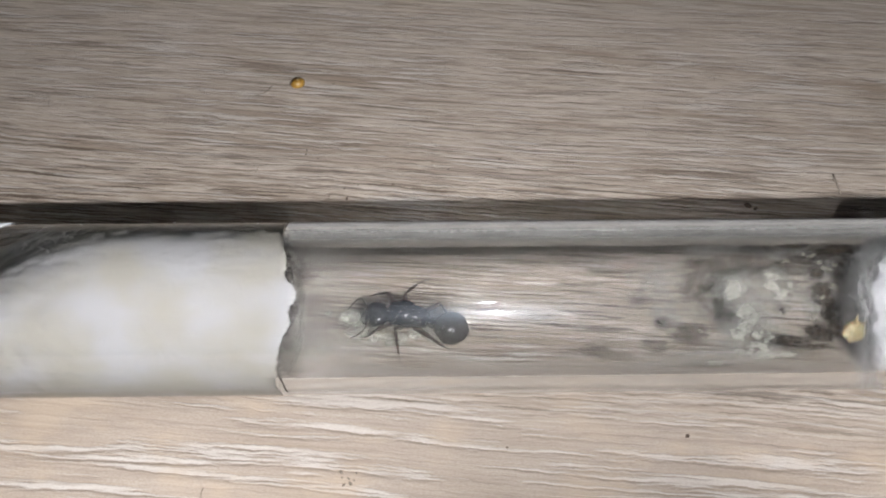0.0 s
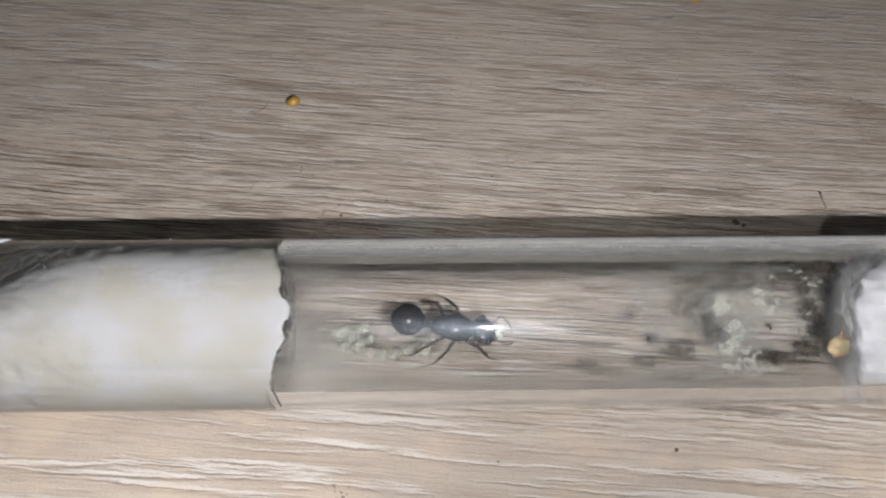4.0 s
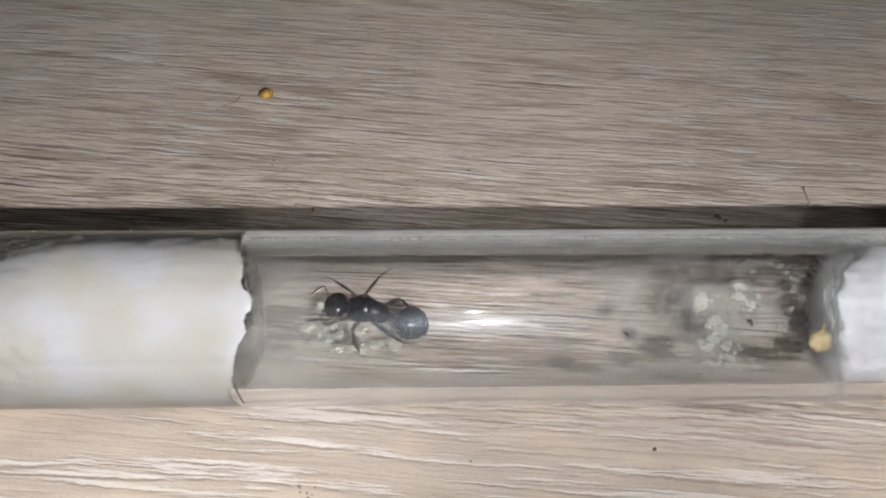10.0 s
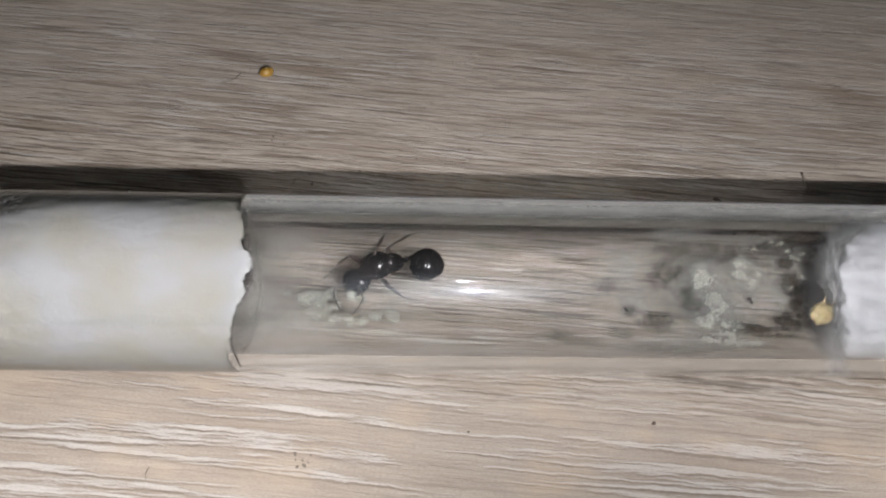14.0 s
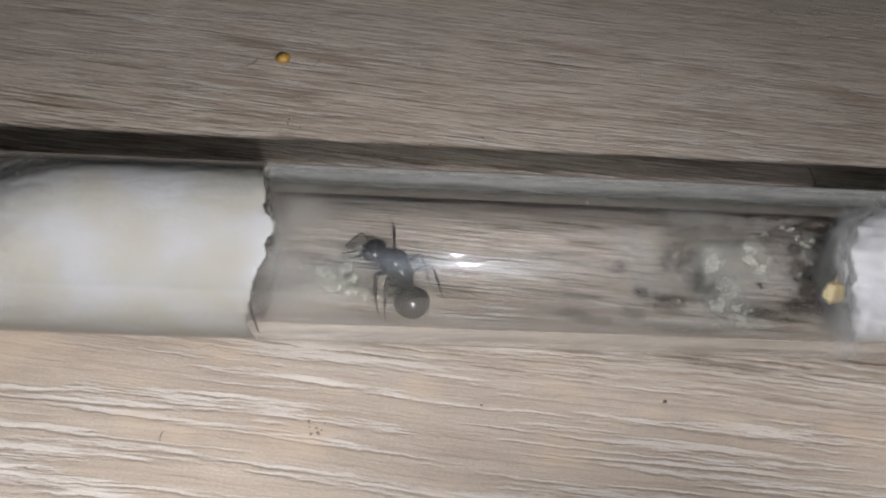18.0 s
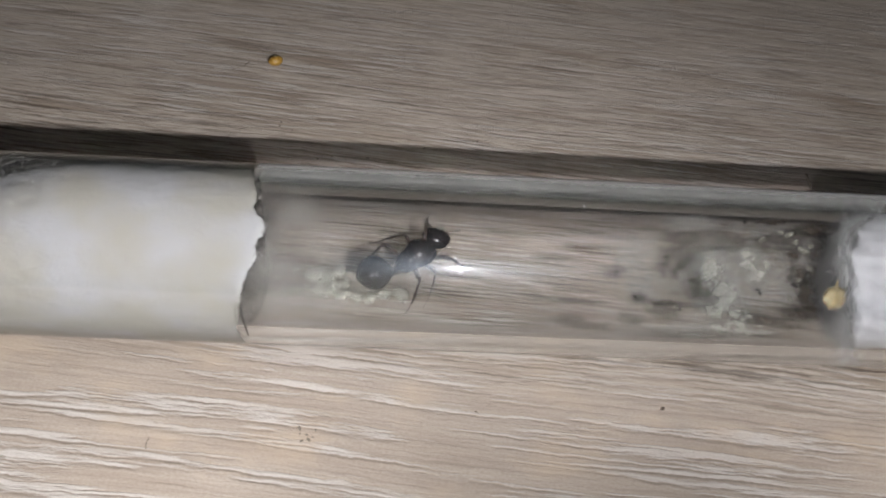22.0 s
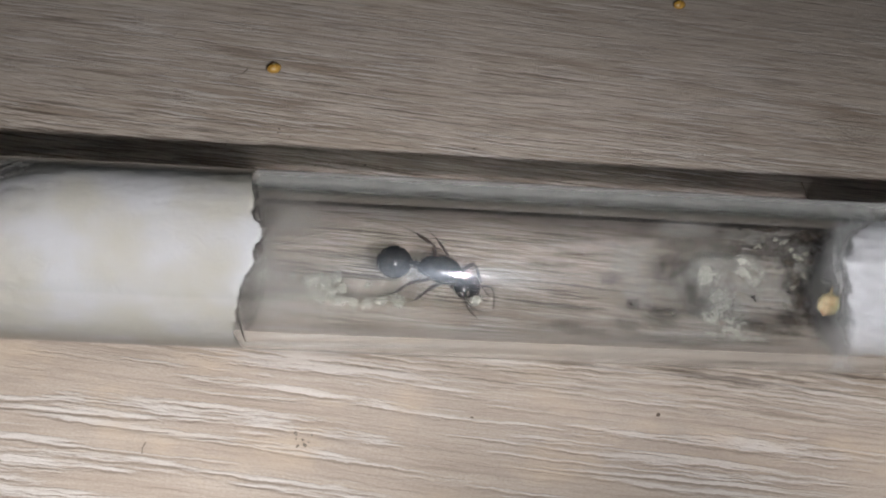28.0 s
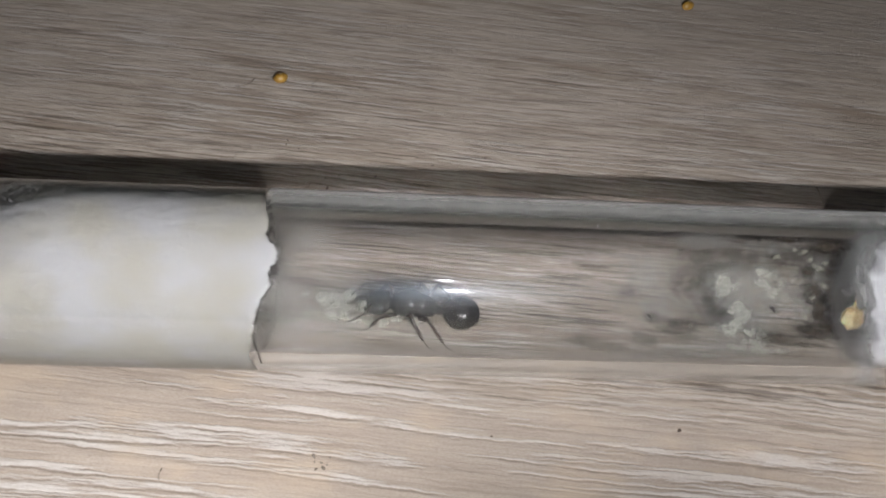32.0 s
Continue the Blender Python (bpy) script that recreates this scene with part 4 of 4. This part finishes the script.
            legs.append((leg, x, s * y, s * bearing, Vector((3.3 * L, q * 1.9, -2.5)) * MM, k, s))
    return ant, head, gaster, antennae, legs


def build_carried_larva():
    ob = part("larva", larva_mesh(1.3, 3, 1.3, LARVA_PALE))
    return tagged(ob, "milky larva carried in the ant's jaws", "larva", group="brood in the tube")


# ---- the phone's torch, beside the lens ----
def build_torch():
    torch = empty("phone_torch")
    tagged(torch, "bright white torch of the filming phone", "torch", kind="structure")
    v, f = [], []
    for k in range(7):                                  # ridge added to the lens shape to send more light sideways
        for i in range(24):
            x, y = k / 6 * math.cos(i * math.pi / 12), k / 6 * math.sin(i * math.pi / 12)
            v.append((x * MM, y * MM, 1.5 * x * x * MM))
    for k in range(6):
        for i in range(24):
            j = (i + 1) % 24
            f.append((k * 24 + j, (k + 1) * 24 + j, (k + 1) * 24 + i, k * 24 + i))
    part("led", shell_of("led", v, f, LED), torch, "glowing white torch lens")
    v, f = [], []
    for r, z in ((1.05, 1.4), (1.9, 1.4), (1.9, 2.2), (1.05, 2.2)):
        for i in range(24):
            a = 2 * math.pi * i / 24
            v.append((r * math.cos(a) * MM, r * math.sin(a) * MM, z * MM))
    for k in range(4):
        for i in range(24):
            j, q = (i + 1) % 24, (k + 1) % 4
            f.append((k * 24 + i, k * 24 + j, q * 24 + j, q * 24 + i))
    part("bezel", mesh_of("bezel", v, f, BLACK_PLASTIC, False), torch, "black bezel")
    return torch


build_table()
build_tube()
build_label()
build_left_plug()
build_right_plug()
build_crusts()
build_food()
build_crumbs()
build_brood()
ANT, HEAD, GASTER, ANTENNAE, ANT_LEGS = build_ant()
CARRIED = build_carried_larva()
LAMP = build_torch()

# seconds, place along and across the tube (mm), heading, turn of the head, turn of the gaster (degrees)
ANT_ROWS = [
    (0, -3.50, 0.77, 167, 21, -12), (0.5, -4.44, -0.01, 164, 20, -11),
    (1, -3.71, -0.42, 182, 47, -25), (1.5, -3.31, -1.11, 186, 21, -11),
    (2, -3.57, -1.05, 186, 26, -14), (2.5, -1.99, 0.10, 189, 59, -28),
    (3, -0.11, -0.67, 258, 65, -15), (3.5, 1.27, 0.66, 329, 10, -3),
    (4.2, 1.95, 1.04, 353, 12, -6), (4.9, 2.33, 1.41, 376, 13, -8),
    (5.5, 2.08, 1.73, 397, 15, -10), (6, 0.73, 1.39, 443, 43, -25),
    (6.5, -0.06, 1.57, 496, 50, -35), (7, -0.99, 1.78, 508, 34, -25),
    (7.5, -1.01, 1.63, 518, 38, -26), (8, -1.14, 1.81, 514, 26, -19),
    (8.5, -1.43, 1.84, 519, 22, -15), (9, -2.88, 1.70, 523, 18, -12),
    (9.5, -3.99, 2.83, 525, 17, -11), (10, -3.80, 2.49, 524, 10, -6),
    (10.5, -4.94, 3.00, 524, 18, -12), (11, -4.80, 3.12, 522, 17, -10),
    (11.5, -3.81, 3.27, 538, 38, -23), (12, -3.00, 2.71, 561, 43, -22),
    (12.5, -2.49, 3.13, 566, 51, -28), (13, -2.16, 3.82, 553, 42, -24),
    (13.5, -2.03, 4.09, 554, 48, -27), (14, -2.44, 3.95, 557, 55, -30),
    (14.5, -3.20, 2.90, 575, 61, -36), (15, -3.40, 2.36, 538, 30, -20),
    (15.5, -3.40, 1.83, 501, 10, -10), (16, -3.10, 1.29, 465, 20, -15),
    (16.5, -2.80, 0.75, 428, 47, -29), (17, -3.04, 0.82, 449, 40, -23),
    (17.5, -3.04, 0.77, 480, 56, -28), (18, -2.43, 1.17, 485, 39, -27),
    (18.5, -1.77, 1.83, 489, 36, -29), (19, -1.15, 2.02, 456, -14, 10),
    (19.5, -1.03, 1.75, 417, -43, 27), (20, -0.45, 2.22, 373, -65, 55),
    (20.5, 0.30, 2.52, 376, -26, 23), (21, 0.79, 2.96, 370, -37, 29),
    (21.5, 1.94, 3.45, 375, -12, 8), (22, 0.17, 2.83, 400, 34, -23),
    (22.5, -1.26, 3.46, 432, 34, -22), (23, -2.06, 1.90, 443, 29, -19),
    (23.5, -2.61, 1.71, 453, 31, -19), (24, -2.27, 1.66, 462, 45, -28),
    (24.5, -2.55, 1.21, 476, 31, -19), (25, -2.05, 1.95, 489, 45, -31),
    (25.5, -1.58, 1.55, 476, 25, -15), (26, -1.11, 1.68, 442, 15, -5),
    (26.5, -0.64, 1.81, 409, -10, 10), (27, -0.17, 1.94, 375, -30, 25),
    (27.5, 0.30, 2.07, 341, -60, 36), (28, 2.75, 1.92, 341, -34, 19),
    (28.3, 3.72, 2.46, 355, -30, 16), (28.6, 4.44, 1.52, 347, -32, 19),
    (29, 5.51, 1.89, 357, -16, 9), (29.3, 4.12, 1.91, 335, -37, 19),
    (29.5, 3.41, 0.95, 315, -54, 28), (29.8, 2.92, 0.56, 271, -58, 26),
    (30, 2.06, 0.56, 236, 31, -11), (30.2, 2.91, 0.23, 220, -11, 5),
    (30.5, 2.47, 0.75, 186, 48, -27), (30.7, 2.29, 0.33, 182, 45, -23),
    (31, 2.36, -0.05, 176, 31, -15), (31.2, 1.69, 0.17, 176, 39, -21),
    (31.5, 0.38, -0.00, 172, 26, -15), (31.8, 0.08, -0.12, 165, 16, -9),
    (32, -1.46, -0.26, 171, 6, -4),
]


def motions():
    # the torch keeps its place beside the lens
    # tilted well off the view axis to brighten the table's far side
    walk(LAMP, [(t, pose(*p) @ pose(0.011, -0.0097, 0.0005, 65, 0, 11)) for t, *p in PATH])
    walk(ANT, [(t, body_pose(x, y, h)) for t, x, y, h, hy, gy in ANT_ROWS])
    head_pose = lambda hy: pose(NECK * MM, 0, -0.1 * MM, 0, 14, 0) @ pose(0, 0, 0, 0, 0, hy)
    walk(HEAD, [(t, head_pose(hy)) for t, x, y, h, hy, gy in ANT_ROWS])
    walk(GASTER, [(t, pose(WAIST * MM, 0, -0.2 * MM, 0, 4, gy)) for t, x, y, h, hy, gy in ANT_ROWS])
    for ob, s in ANTENNAE:
        walk(ob, [(t, pose(1.55 * MM, s * 0.45 * MM, 0.45 * MM, 0, 0, 14 * math.sin(t * 5.1 + s * 1.7) - 8 * s)) for t, *rest in ANT_ROWS])
    for ob, cx, cy, bearing, foot, k, s in ANT_LEGS:
        keys, phase, before = [], 0.0, None
        for t, x, y, h, hy, gy in ANT_ROWS:
            if before:
                phase += 0.9 * math.hypot(x - before[0], y - before[1]) + abs(h - before[2]) * 0.03
            before = (x, y, h)
            swing = 16 * math.sin(phase * 1.6 + (0 if (k + (s > 0)) % 2 else math.pi) + k)
            root = pose(cx * MM, cy * MM, -0.7 * MM, 0, 0, bearing + swing)
            best, miss = 0, 9
            for lift in range(-60, 46, 2):          # the pitch at which the foot meets the bore
                p = body_pose(x, y, h) @ root @ pose(0, 0, 0, 0, lift, 0) @ foot
                d = abs(math.hypot(p.y, p.z - AXIS * MM) - (BORE - 0.1) * MM) * 1000 + 0.004 * abs(lift)
                if d < miss:
                    best, miss = lift, d
            keys.append((t, root @ pose(0, 0, 0, 0, best, 0)))
        walk(ob, keys)
    # the larva lies on the pile until the ant lifts it, then it stays in her jaws
    keys = []
    for t, x, y, h, hy, gy in ANT_ROWS:
        held = body_pose(x, y, h) @ head_pose(hy) @ pose(2.6 * MM, 0, -0.35 * MM, 0, 0, 70)
        keys.append((t, tube_pose(-7.6, 24, BORE - 0.7, 60) if t < 2.4 else held))
    walk(CARRIED, keys)


motions()
